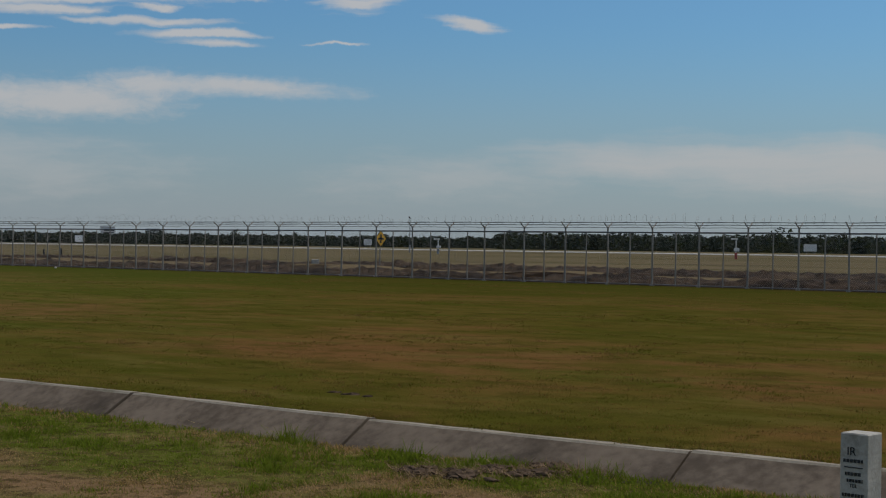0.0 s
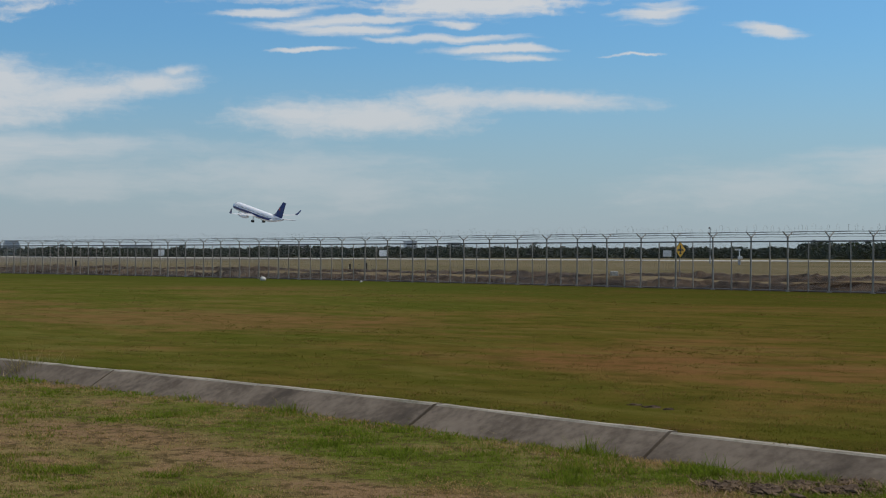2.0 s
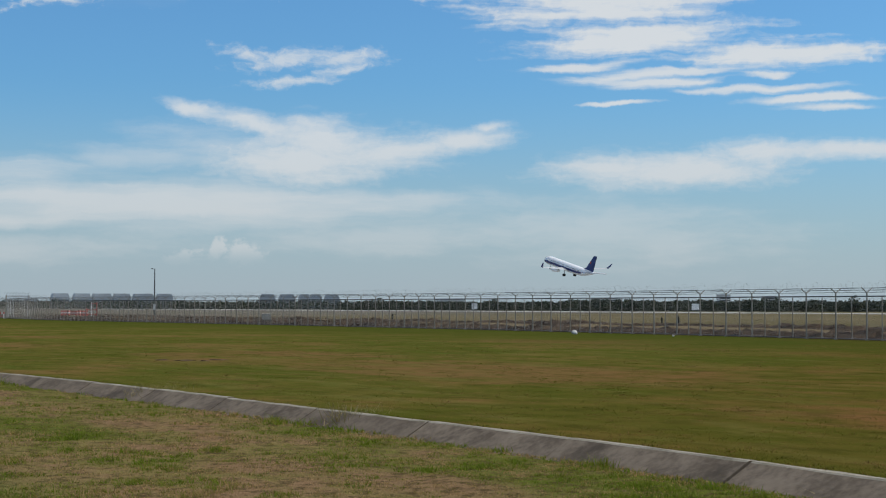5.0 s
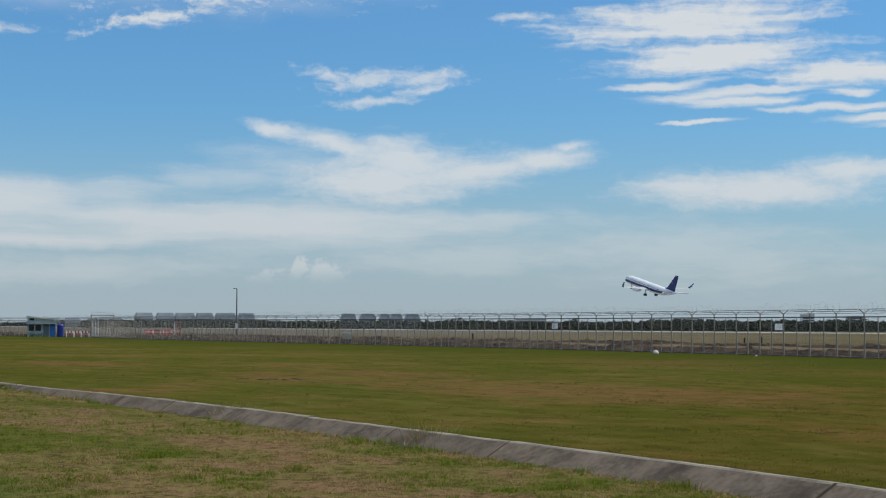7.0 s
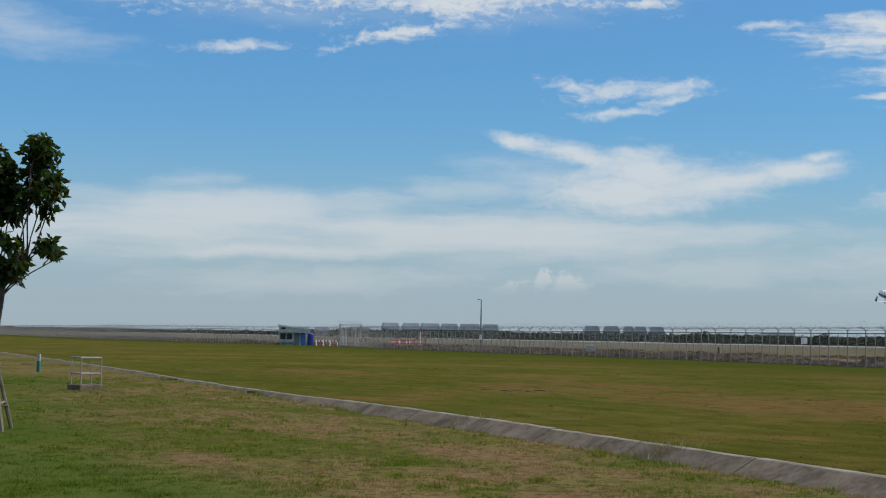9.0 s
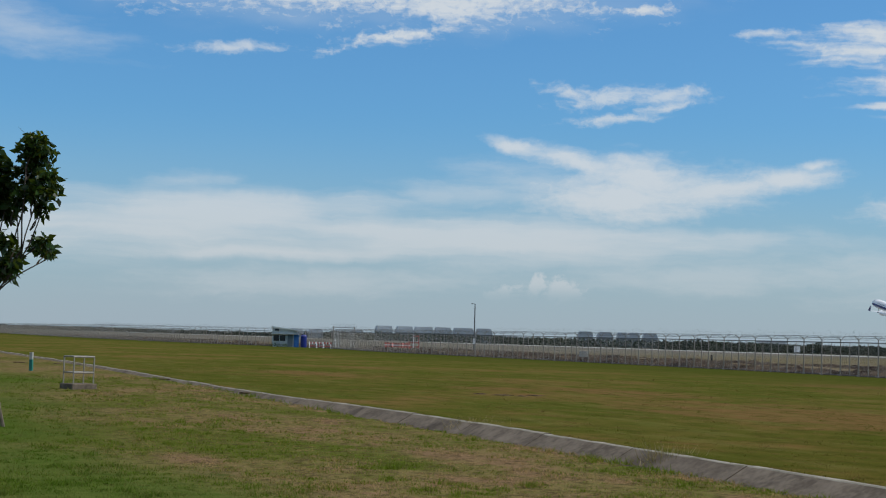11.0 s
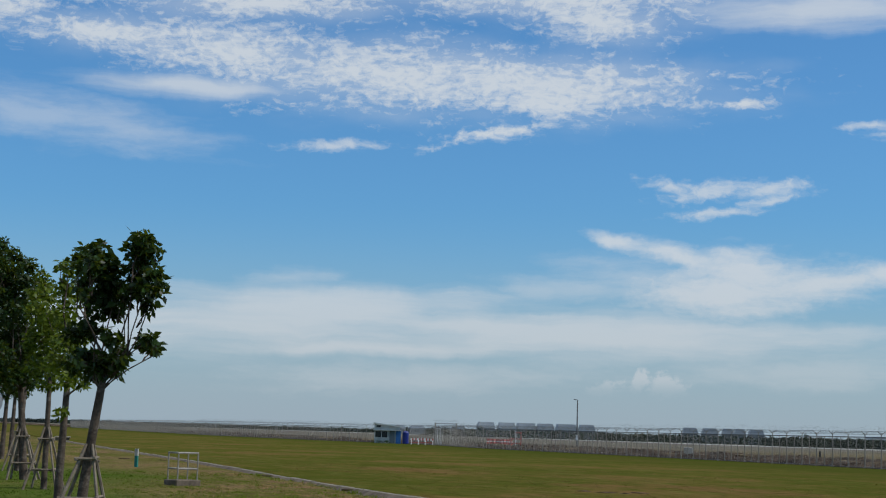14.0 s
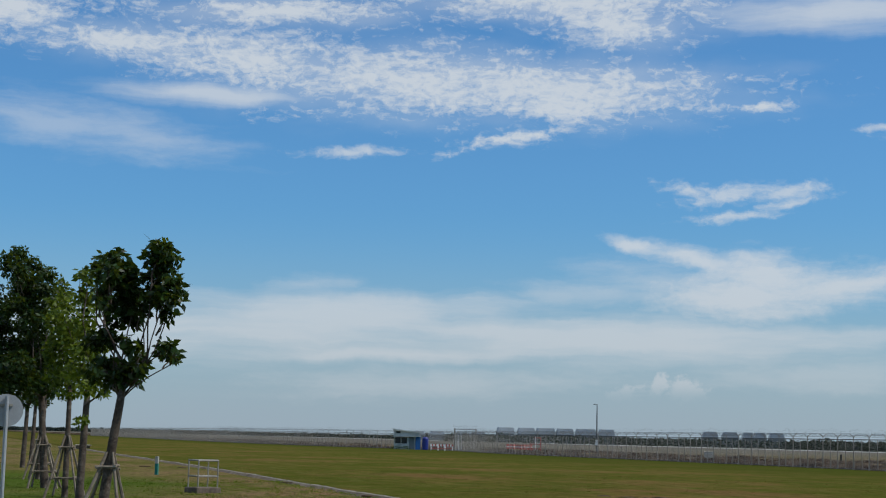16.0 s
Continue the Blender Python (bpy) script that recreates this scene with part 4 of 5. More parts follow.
def far_woods():
    """The belt of trees on the far side of the airfield: thousands of leaf clumps on an uneven line."""
    rng = random.Random(12)
    verts, faces, core = [], [], []
    az = -24.0
    while az < 62:
        if az < -2:
            d, tall = 640, 7.6
        elif az < 18:
            d, tall = 760, 5.6
        elif az < 26:
            d, tall = 820, 5.0
        elif az < 34:
            d, tall = 1100, 5.5
        elif az < 40:
            d, tall = 1500, 6.6
        else:
            d, tall = 2100, 4.5
        lump = 0.5 + 0.5 * noise.noise((az * 1.3, 0, 0)) + 0.35 * noise.noise((az * 5, 4, 0))
        h = tall * (0.72 + 0.38 * lump) * rng.uniform(0.92, 1.08)
        if rng.random() < 0.025:
            h *= 1.35
        d *= rng.uniform(0.96, 1.06)
        base = polar(az, d)
        wide = 0.30 * h + 0.8
        for _ in range(150 if d < 1700 else 40):
            z = h * (0.06 + 0.94 * rng.random())
            fall = wide * math.sqrt(max(0.05, 1 - (max(0.0, z / h - 0.5) / 0.5) ** 2))
            p = base + Vector((rng.gauss(0, 0.55) * fall, rng.gauss(0, 0.55) * fall, z * 0.96))
            s = rng.uniform(0.25, 0.55) * (1 if d < 1700 else 2.6)
            i = len(verts)
            for _k in range(4):
                verts.append(p + Vector((rng.gauss(0, s), rng.gauss(0, s), rng.gauss(0, s * 0.7))))
            faces += [(i, i + 1, i + 2), (i, i + 2, i + 3), (i, i + 1, i + 3)]
        core.append((az, d, h * rng.uniform(0.72, 0.86)))
        az += math.degrees(wide * 0.55 / d)
    az = 22.0
    while az < 38.2:
        h, d = 4.9 * rng.uniform(0.8, 1.15) * (1 + 0.3 * noise.noise((az * 2.5, 7, 0))), 1010 * rng.uniform(0.99, 1.01)
        for _ in range(34):
            p = polar(az, d) + Vector((rng.gauss(0, 1.6), rng.gauss(0, 1.6), h * rng.random()))
            i = len(verts)
            for _k in range(4):
                verts.append(p + Vector((rng.gauss(0, 0.6), rng.gauss(0, 0.6), rng.gauss(0, 0.4))))
            faces += [(i, i + 1, i + 2), (i, i + 2, i + 3), (i, i + 1, i + 3)]
        az += 0.13
    for (a0, d0, h0), (a1, d1, h1) in zip(core, core[1:]):
        i, d0 = len(verts), (d0 + d1) / 2
        verts += [polar(a0, d0, -0.2), polar(a1, d0, -0.2), polar(a1, d0, h1), polar((a0 + a1) / 2, d0 + 1, (h0 + h1) * 0.52), polar(a0, d0, h0)]
        faces += [(i, i + 1, i + 2), (i, i + 2, i + 3), (i, i + 3, i + 4)]
    me = bpy.data.meshes.new("far_woods")
    me.from_pydata(verts, [], faces)
    me.materials.append(HAZY_LEAF)
    tagged(new("far_woods", me), "haze-greyed green belt of trees along the far airfield edge", "trees", kind="stuff")


far_woods()


def hills():
    bm, rows = bmesh.new(), []
    for k in range(60):
        az = -20 + 80 * k / 59
        h = 1.5 + 5.0 * max(0, noise.noise((az * 0.09, 9, 0)) + 0.3) + (7 if 44 < az < 50 else 0) * math.sin(math.pi * (az - 44) / 6)
        rows.append([bm.verts.new(polar(az, 3600, -1)), bm.verts.new(polar(az, 3700, h)), bm.verts.new(polar(az, 4000, -1))])
    for a, b in zip(rows, rows[1:]):
        for j in range(2):
            bm.faces.new((a[j], b[j], b[j + 1], a[j + 1]))
    tagged(part("distant_hills", bm, HAZY_HILL, smooth=True), "low hills on the horizon, paled with haze", "hills", kind="structure")


hills()


# ---- the planted trees with their stakes ----
def limb(bm, a, b, r0, r1, rng, bend=0.12):
    a, b = Vector(a), Vector(b)
    l = (b - a).length
    pts = [a.lerp(b, s) + Vector((rng.gauss(0, 1), rng.gauss(0, 1), -0.6 * (1 - s) * s * 4)) * bend * l * (s * (1 - s) * 2) for s in (0, 0.3, 0.6, 0.85, 1)]
    tube(bm, pts, [r0 + (r1 - r0) * s for s in (0, 0.3, 0.6, 0.85, 1)], 6)


def planted_tree(az, d, size, lean, fork, girth, clumps, mat, seed, count=110, staked=True, stake_h=1.3):
    """A young street tree. clumps and fork are (right, away, up) as seen from the camera's spot."""
    rng = random.Random(seed)
    place = polar(az, d)
    place.z = near_level(place)
    t = empty("tree", Matrix.Translation(place) @ pose(0, 0, 0, 0, 0, az) @ Matrix.Scale(size, 4),
              "young broadleaf tree with a slim trunk" + (" and wooden support stakes" if staked else " on the lawn"), "tree", "row of young trees")
    bm = bmesh.new()
    f = Vector(fork)
    tube(bm, [(0, 0, -0.15), (0, 0, 0.05), f * 0.28 + Vector((-lean * 0.4, 0, 0)), f * 0.6 + Vector((-lean * 0.3, 0, 0)), f * 0.86, f],
         [girth * 1.35, girth * 1.12, girth, girth * 0.9, girth * 0.8, girth * 0.7], 10)
    part("trunk", bm, BARK, t, smooth=True)
    for k, (c, r) in enumerate(clumps):
        if k % 3:
            continue
        bm, c = bmesh.new(), Vector(c)
        start = f * rng.uniform(0.84, 1.0)
        if c.z < f.z + 0.2:
            start = f * max(0.55, min(0.98, (c.z - 0.35) / f.z))
        limb(bm, start, c, girth * (0.34 if rng.random() < 0.3 else 0.18), 0.010, rng)
        for _ in range(2):
            u = Vector((rng.gauss(0, 1), rng.gauss(0, 1), rng.gauss(0.3, 0.8))).normalized() * r * 0.8
            limb(bm, start.lerp(c, 0.75), c + u, 0.014, 0.005, rng)
        part("limb", bm, BARK, t)
    bm = bmesh.new()
    leaves(bm, clumps, count, 0.165, rng)
    crown = tagged(part("crown", bm, mat, t, "loose open crown of broad leaves"), kind="stuff")
    if staked:
        spin = rng.uniform(0, 0.4)
        for k in range(4):
            a = spin + k * math.pi / 2 + 0.5
            foot, top = Vector((0.64 * math.cos(a), 0.64 * math.sin(a), -0.08)), Vector((0.10 * math.cos(a), 0.10 * math.sin(a), stake_h))
            top += Vector((f.x, f.y, 0)) * (stake_h / f.z) * 0.8
            part("stake", tube(bmesh.new(), [foot, top + (top - foot) * 0.06], [0.036, 0.028], 6), STAKE, t)
        for z, r in ((stake_h * 0.84, 0.22), (stake_h * 0.32, 0.42)):
            off = Vector((f.x, f.y, 0)) * (z / f.z) * 0.7
            for k in range(4):
                a, b = spin + k * math.pi / 2 + 0.5, spin + (k + 1) * math.pi / 2 + 0.5
                p, q = (Vector((r * math.cos(w), r * math.sin(w), z + 0.02 * k)) + off for w in (a, b))
                part("crossbar", tube(bmesh.new(), [p + (p - q) * 0.12, q + (q - p) * 0.12], 0.026, 6), STAKE, t)
    return t


# clumps of leaves: right, up, radius
UPPER_LOBES = [(0.84, 4.97, 0.21), (0.99, 4.87, 0.18), (0.69, 4.81, 0.16), (0.9, 4.56, 0.23), (0.76, 4.4, 0.16), (1.06, 4.37, 0.17),
               (1.0, 4.11, 0.23), (1.2, 4.22, 0.09), (0.78, 4.08, 0.16), (0.99, 3.83, 0.14), (-0.14, 4.77, 0.18), (0.05, 4.83, 0.16),
               (-0.31, 4.69, 0.1), (0.16, 4.63, 0.18), (0.38, 4.57, 0.15), (-0.08, 4.49, 0.21), (0.17, 4.35, 0.23), (-0.12, 4.25, 0.15),
               (0.42, 4.22, 0.21), (0.04, 4.0, 0.18), (0.29, 3.96, 0.21), (-0.18, 4.04, 0.1), (0.39, 3.76, 0.16), (0.1, 3.75, 0.15),
               (0.56, 3.92, 0.13)]
LOWER_LOBES = [(0.42, 3.23, 0.15), (0.55, 3.03, 0.13), (0.28, 3.38, 0.09), (-0.08, 3.47, 0.16), (-0.27, 3.34, 0.16), (0.07, 3.37, 0.13),
               (0.14, 2.87, 0.21), (0.39, 2.86, 0.18), (-0.1, 2.92, 0.18), (0.25, 2.68, 0.16), (0.49, 2.71, 0.13), (0.06, 2.61, 0.13),
               (-0.24, 2.74, 0.15), (0.6, 2.84, 0.09), (1.01, 3.28, 0.13), (1.11, 3.16, 0.14), (0.91, 3.18, 0.1), (1.19, 3.07, 0.08)]
CROWN_B = [(-0.12, 5.35, 0.19), (-0.01, 5.16, 0.13), (-0.1, 4.89, 0.21), (0.04, 4.57, 0.22), (-0.13, 4.24, 0.24),
           (0.07, 3.99, 0.22), (-0.04, 3.59, 0.27), (0.16, 3.47, 0.21), (-0.14, 3.2, 0.27), (0.12, 2.95, 0.27), (0.3, 3.21, 0.22),
           (0.01, 2.69, 0.19), (0.39, 2.67, 0.15), (-0.02, 1.98, 0.13), (0.28, 3.67, 0.16)]
CROWN_C = [(-0.38, 5.82, 0.14), (-0.26, 5.44, 0.23), (-0.47, 5.17, 0.23), (-0.09, 5.11, 0.23), (-0.37, 4.75, 0.3),
           (-0.07, 4.58, 0.26), (-0.27, 4.22, 0.32), (-0.48, 3.99, 0.25), (0.04, 3.93, 0.28), (-0.24, 3.54, 0.32),
           (-0.0, 3.25, 0.28), (-0.36, 3.16, 0.23), (0.09, 2.87, 0.21), (-0.12, 2.76, 0.16)]
CROWN_D = [(-1.09, 7.03, 0.26), (-1.4, 6.73, 0.26), (-0.74, 6.76, 0.28), (-1.14, 6.48, 0.36), (-0.36, 6.52, 0.26),
           (-0.63, 6.14, 0.36), (-0.17, 6.35, 0.16), (-0.95, 5.95, 0.32), (-0.28, 5.91, 0.28), (-0.51, 5.56, 0.4),
           (-0.92, 5.46, 0.28), (-1.37, 5.27, 0.24), (-1.47, 4.83, 0.3), (-1.05, 4.85, 0.26), (-0.56, 4.96, 0.44),
           (-0.16, 5.14, 0.28), (-0.37, 4.45, 0.44), (-0.86, 4.26, 0.4), (-1.35, 4.16, 0.4), (-0.1, 3.95, 0.32), (-0.5, 3.76, 0.44),
           (-0.99, 3.66, 0.44), (-1.4, 3.56, 0.4), (-0.23, 3.26, 0.36), (-0.71, 3.07, 0.36), (-1.2, 2.97, 0.36), (0.04, 2.92, 0.18),
           (-0.45, 2.74, 0.18), (-1.96, 5.79, 0.44), (-1.95, 4.68, 0.48), (-1.81, 3.67, 0.44)]


def placed(lists, deep, seed):
    """Clumps set at chance depths within a crown."""
    rng = random.Random(seed)
    return [((x, rng.uniform(-deep, deep), z), r * 1.2) for x, z, r in lists]


planted_tree(50.38, 28.3, 1.0, 0.06, (0.28, 0.0, 2.60), 0.09, placed(UPPER_LOBES + LOWER_LOBES, 0.45, 3), LEAF, 21, count=300)


def crown(right, low, high, wide, n, seed):
    """Clump places for a crown of given half width between two heights."""
    rng = random.Random(seed)
    out = []
    for k in range(n):
        s = (k + 0.5) / n
        w = wide * (0.55 + 0.75 * math.sin(math.pi * min(1, s * 0.9 + 0.1)))
        out.append(((right + rng.uniform(-w, w), rng.uniform(-w, w), low + (high - low) * s), rng.uniform(0.28, 0.5)))
    return out


planted_tree(51.15, 35.5, 0.96, 0.02, (0.08, 0.1, 2.9), 0.088, placed(CROWN_B, 0.5, 5), LEAF_SUNLIT, 22, count=190, staked=False)
planted_tree(51.65, 39.4, 0.91, 0.0, (0.0, 0.1, 3.0), 0.078, placed(CROWN_C, 0.6, 6), LEAF_SUNLIT, 23, count=190, stake_h=1.55)
planted_tree(52.35, 44.1, 0.90, 0.0, (-0.25, 0.1, 3.0), 0.115, placed(CROWN_D, 0.9, 7), LEAF, 24, count=250, stake_h=1.5)
planted_tree(52.58, 52.0, 0.90, 0.0, (0.1, 0.1, 3.2), 0.10, crown(-0.6, 3.4, 6.9, 1.3, 28, 8), LEAF, 25, count=170, stake_h=1.6)
planted_tree(53.14, 67.5, 0.90, 0.0, (0.1, 0.1, 3.0), 0.11, crown(0.0, 2.8, 5.6, 1.0, 20, 9), LEAF, 26, staked=False)
planted_tree(52.86, 75.4, 0.90, 0.0, (0.1, 0.1, 3.2), 0.11, crown(0.0, 3.2, 5.4, 1.0, 18, 10), LEAF, 27, staked=False)


# ---- things on the near lawn ----
def valve_cage():
    c = empty("valve_cage", facing(46.85, 43.4, LEVEL + 0.18, 30) @ Matrix.Diagonal((0.72, 0.75, 0.90, 1)), "galvanised pipe guard frame on a concrete slab", "guard frame")
    part("slab", box(bmesh.new(), (-0.52, -0.45, -0.08), (0.52, 0.45, 0.13), 0.02), CONCRETE, c, "grey concrete slab")
    for x in (-0.42, 0.42):
        for y in (-0.35, 0.35):
            part("leg", tube(bmesh.new(), [(x, y, 0.12), (x, y, 0.93)], 0.025, 8), GALV, c)
    for z in (0.93, 0.46):
        for y in (-0.35, 0.35):
            part("rail", tube(bmesh.new(), [(-0.44, y, z), (0.44, y, z)], 0.025, 8), GALV, c)
        for x in (-0.42, 0.42):
            part("rail", tube(bmesh.new(), [(x, -0.35, z + 0.006), (x, 0.35, z + 0.006)], 0.024, 8), GALV, c)


valve_cage()


def words(body, size, mat, parent, m, name="lettering"):
    cu = bpy.data.curves.new(name, "FONT")
    cu.body, cu.size, cu.align_x, cu.extrude = body, size, "CENTER", 0.0015
    ob = new("tmp_text", cu)
    dg = bpy.context.evaluated_depsgraph_get()
    me = bpy.data.meshes.new_from_object(ob.evaluated_get(dg))
    bpy.data.objects.remove(ob)
    me.materials.clear()
    me.materials.append(mat)
    t = new(name, me)
    t.parent, t.matrix_basis = parent, m
    return t


def marker_post(m, near):
    p = empty("marker_post", m, "square white concrete marker post with a green painted foot", "marker post", "pipeline marker posts")
    w, h, split = 0.075, 0.855, 0.525
    part("foot", box(bmesh.new(), (-w, -w, -0.15), (w, w, split - 0.002), 0.008), GREEN_PAINT, p, "green painted lower half")
    part("shaft", box(bmesh.new(), (-w, -w, split), (w, w, h), 0.006), POST_WHITE, p)
    if near:
        front = pose(0, -w - 0.002, 0, 90)
        words("IR", 0.058, BLACK, p, Matrix.Translation((-0.012, 0, 0.748)) @ front)
        words("TEL", 0.026, BLACK, p, Matrix.Translation((0.0, 0, 0.588)) @ front)
        rng = random.Random(5)
        for z, x0, x1 in ((0.72, -0.055, 0.05), (0.655, -0.045, 0.04), (0.622, -0.035, 0.05), (0.550, -0.06, 0.058)):
            x = x0
            while x < x1:
                l = rng.uniform(0.008, 0.016)
                part("text_bar", box(bmesh.new(), (x, -w - 0.004, z - 0.008), (min(x + l, x1), -w - 0.0005, z + 0.008)), BLACK, p)
                x += l + 0.005
        part("rule", box(bmesh.new(), (-0.05, -w - 0.004, 0.685), (0.05, -w - 0.0005, 0.690)), BLACK, p)


marker_post(facing(-15.05, 8.05, LEVEL - 0.01, -28), True)
marker_post(facing(48.5, 60.0, LEVEL + 0.18, -20) @ Matrix.Scale(0.78, 4), False)


def round_sign():
    s = empty("road_sign", facing(53.78, 33.0, LEVEL, 0), "round grey sign seen from the back on a pole", "sign")
    part("pole", tube(bmesh.new(), [(0, -0.03, -0.1), (0, -0.03, 2.4)], 0.04, 8), GREY, s)
    bm = bmesh.new()
    tube(bm, [(0, 0.02, 2.12), (0, 0.035, 2.12)], 0.33, 32)
    part("disc", bm, GREY, s)
    part("bracket", box(bmesh.new(), (-0.12, -0.02, 2.2), (0.12, 0.018, 2.25)), GALV, s)


round_sign()


# ---- the airliner climbing out ----
def airliner():
    heading, climb = 52.0, 13.0
    m = Matrix.Translation(polar(17.65, 640, 18.0)) @ pose(0, 0, 0, 0, 0, heading + 90) @ pose(0, 0, 0, 0, -climb, 0) @ Matrix.Scale(0.94, 4)
    plane = empty("airliner", m, "white twin-engine airliner with navy cheatline and blue tail, climbing", "airplane")
    # nose at +x; fuselage radius about 1.9 m
    prof = [(19.2, 0.05, -0.55), (18.9, 0.55, -0.5), (18.2, 1.05, -0.35), (17.0, 1.55, -0.15), (15.2, 1.85, 0), (12, 1.92, 0), (-6, 1.92, 0), (-10, 1.75, 0.15), (-14, 1.25, 0.6), (-17.5, 0.65, 1.05), (-19.0, 0.25, 1.3)]

    def body(bm, grow, lo, hi, x_from=99, x_to=-99):
        rings = []
        for x, r, z in prof:
            if x_to <= x <= x_from:
                rings.append([bm.verts.new((x, (r + grow) * math.cos(w), z + (r + grow) * math.sin(w))) for w in [lo + (hi - lo) * k / 24 for k in range(25)]])
        for a, b in zip(rings, rings[1:]):
            for k in range(24):
                bm.faces.new((a[k], a[k + 1], b[k + 1], b[k]))
        return bm
    part("fuselage", body(bmesh.new(), 0, 0, 2 * math.pi), FUSELAGE, plane, smooth=True)
    for side in (0, math.pi):
        part("cheatline", body(bmesh.new(), 0.02, side - (0.52 if side == 0 else -0.05), side + (0.05 if side == 0 else 0.52) if side == 0 else side + 0.52, 18.5, -14.5), NAVY, plane, "navy stripe", True)
    part("cockpit_window", body(bmesh.new(), 0.03, 0.5, math.pi - 0.5, 18.3, 16.9), GLASS_DARK, plane)
    for s in (-1, 1):
        for k in range(24):
            x = 12.5 - k * 0.98
            part("cabin_window", box(bmesh.new(), (x - 0.14, s * 1.86 - 0.03, 0.42), (x + 0.14, s * 1.86 + 0.05, 0.78)), GLASS_DARK, plane)
        wing = bmesh.new()
        root, tip = [(5.0, -0.9), (-2.6, -0.9)], [(-3.6, 0.7), (-5.2, 0.7)]
        sec = []
        for (x0, z0), (x1, _), y, th in ((root[0], root[1], 1.2, 0.5), ((0.9, -0.4), (-3.0, -0.4), 6.5, 0.32), (tip[0], tip[1], 17.0, 0.12)):
            sec.append([wing.verts.new(v) for v in ((x0, s * y, z0), (x0 * 0.6 + x1 * 0.4, s * y, z0 + th), (x1, s * y, z0 + 0.02), (x0 * 0.6 + x1 * 0.4, s * y, z0 - th * 0.6))])
        for a, b in zip(sec, sec[1:]):
            for k in range(4):
                wing.faces.new((a[k], a[(k + 1) % 4], b[(k + 1) % 4], b[k]))
        wing.faces.new(sec[-1])
        bmesh.ops.recalc_face_normals(wing, faces=wing.faces)
        w = part("wing", wing, WING_GREY, plane)
        wl = bmesh.new()
        rows = [[wl.verts.new(v) for v in ((xa, s * y - 0.06, z), (xb, s * y - 0.06, z), (xb, s * y + 0.06, z), (xa, s * y + 0.06, z))] for xa, xb, y, z in ((-3.6, -5.2, 17.0, 0.65), (-4.6, -5.8, 17.45, 1.6), (-6.0, -6.6, 17.9, 3.1))]
        for a, b in zip(rows, rows[1:]):
            for k in range(4):
                wl.faces.new((a[k], a[(k + 1) % 4], b[(k + 1) % 4], b[k]))
        wl.faces.new(rows[-1])
        bmesh.ops.recalc_face_normals(wl, faces=wl.faces)
        part("winglet", wl, NAVY, w, "upturned navy winglet")
        e = part("engine", tube(bmesh.new(), [(5.4, s * 4.9, -1.75), (5.0, s * 4.9, -1.75), (3.2, s * 4.9, -1.7), (1.2, s * 4.9, -1.6), (0.2, s * 4.9, -1.55)], [0.85, 1.02, 1.06, 0.8, 0.5], 20), FUSELAGE, plane, smooth=True)
        part("intake", tube(bmesh.new(), [(5.5, s * 4.9, -1.75), (5.38, s * 4.9, -1.75)], 0.88, 20), GLASS_DARK, e)
        part("pylon", prism(bmesh.new(), [(4.2, -0.8), (0.4, -0.8), (0.8, -0.35), (2.8, -0.45)], s * 4.9 - 0.15, s * 4.9 + 0.15), WING_GREY, e)
        part("stabiliser", prism(bmesh.new(), [(-14.6, 0), (-17.8, 0), (-19.3, s * 6.4), (-18.0, s * 6.4)], 1.05, 1.25, "z"), WING_GREY, plane)
        g = part("main_gear", tube(bmesh.new(), [(-1.0, s * 2.8, -0.9), (-1.0, s * 2.8, -3.2)], 0.16), GREY, plane)
        for k in (-0.35, 0.35):
            part("wheel", tube(bmesh.new(), [(-1.0, s * 2.8 + k - 0.17, -3.2), (-1.0, s * 2.8 + k + 0.17, -3.2)], 0.55, 16), RUBBER, g)
    part("tail_fin", prism(bmesh.new(), [(-10.5, 1.7), (-12.8, 2.5), (-17.5, 8.6), (-19.3, 8.6), (-17.9, 1.4)], -0.16, 0.16), NAVY, plane, "navy blue tail fin")
    emblem = [(-15.6 + 0.7 * math.cos(k * math.pi / 4) * (1 if k % 2 else 0.55), 5.2 + 0.8 * math.sin(k * math.pi / 4) * (1 if k % 2 else 0.55)) for k in range(8)]
    part("emblem", prism(bmesh.new(), emblem, -0.18, 0.18), RED, plane, "plain red emblem on the fin")
    g = part("nose_gear", tube(bmesh.new(), [(14.4, 0, -1.5), (14.4, 0, -3.4)], 0.12), GREY, plane)
    for k in (-0.22, 0.22):
        part("wheel", tube(bmesh.new(), [(14.4, k - 0.1, -3.4), (14.4, k + 0.1, -3.4)], 0.38, 14), RUBBER, g)


airliner()


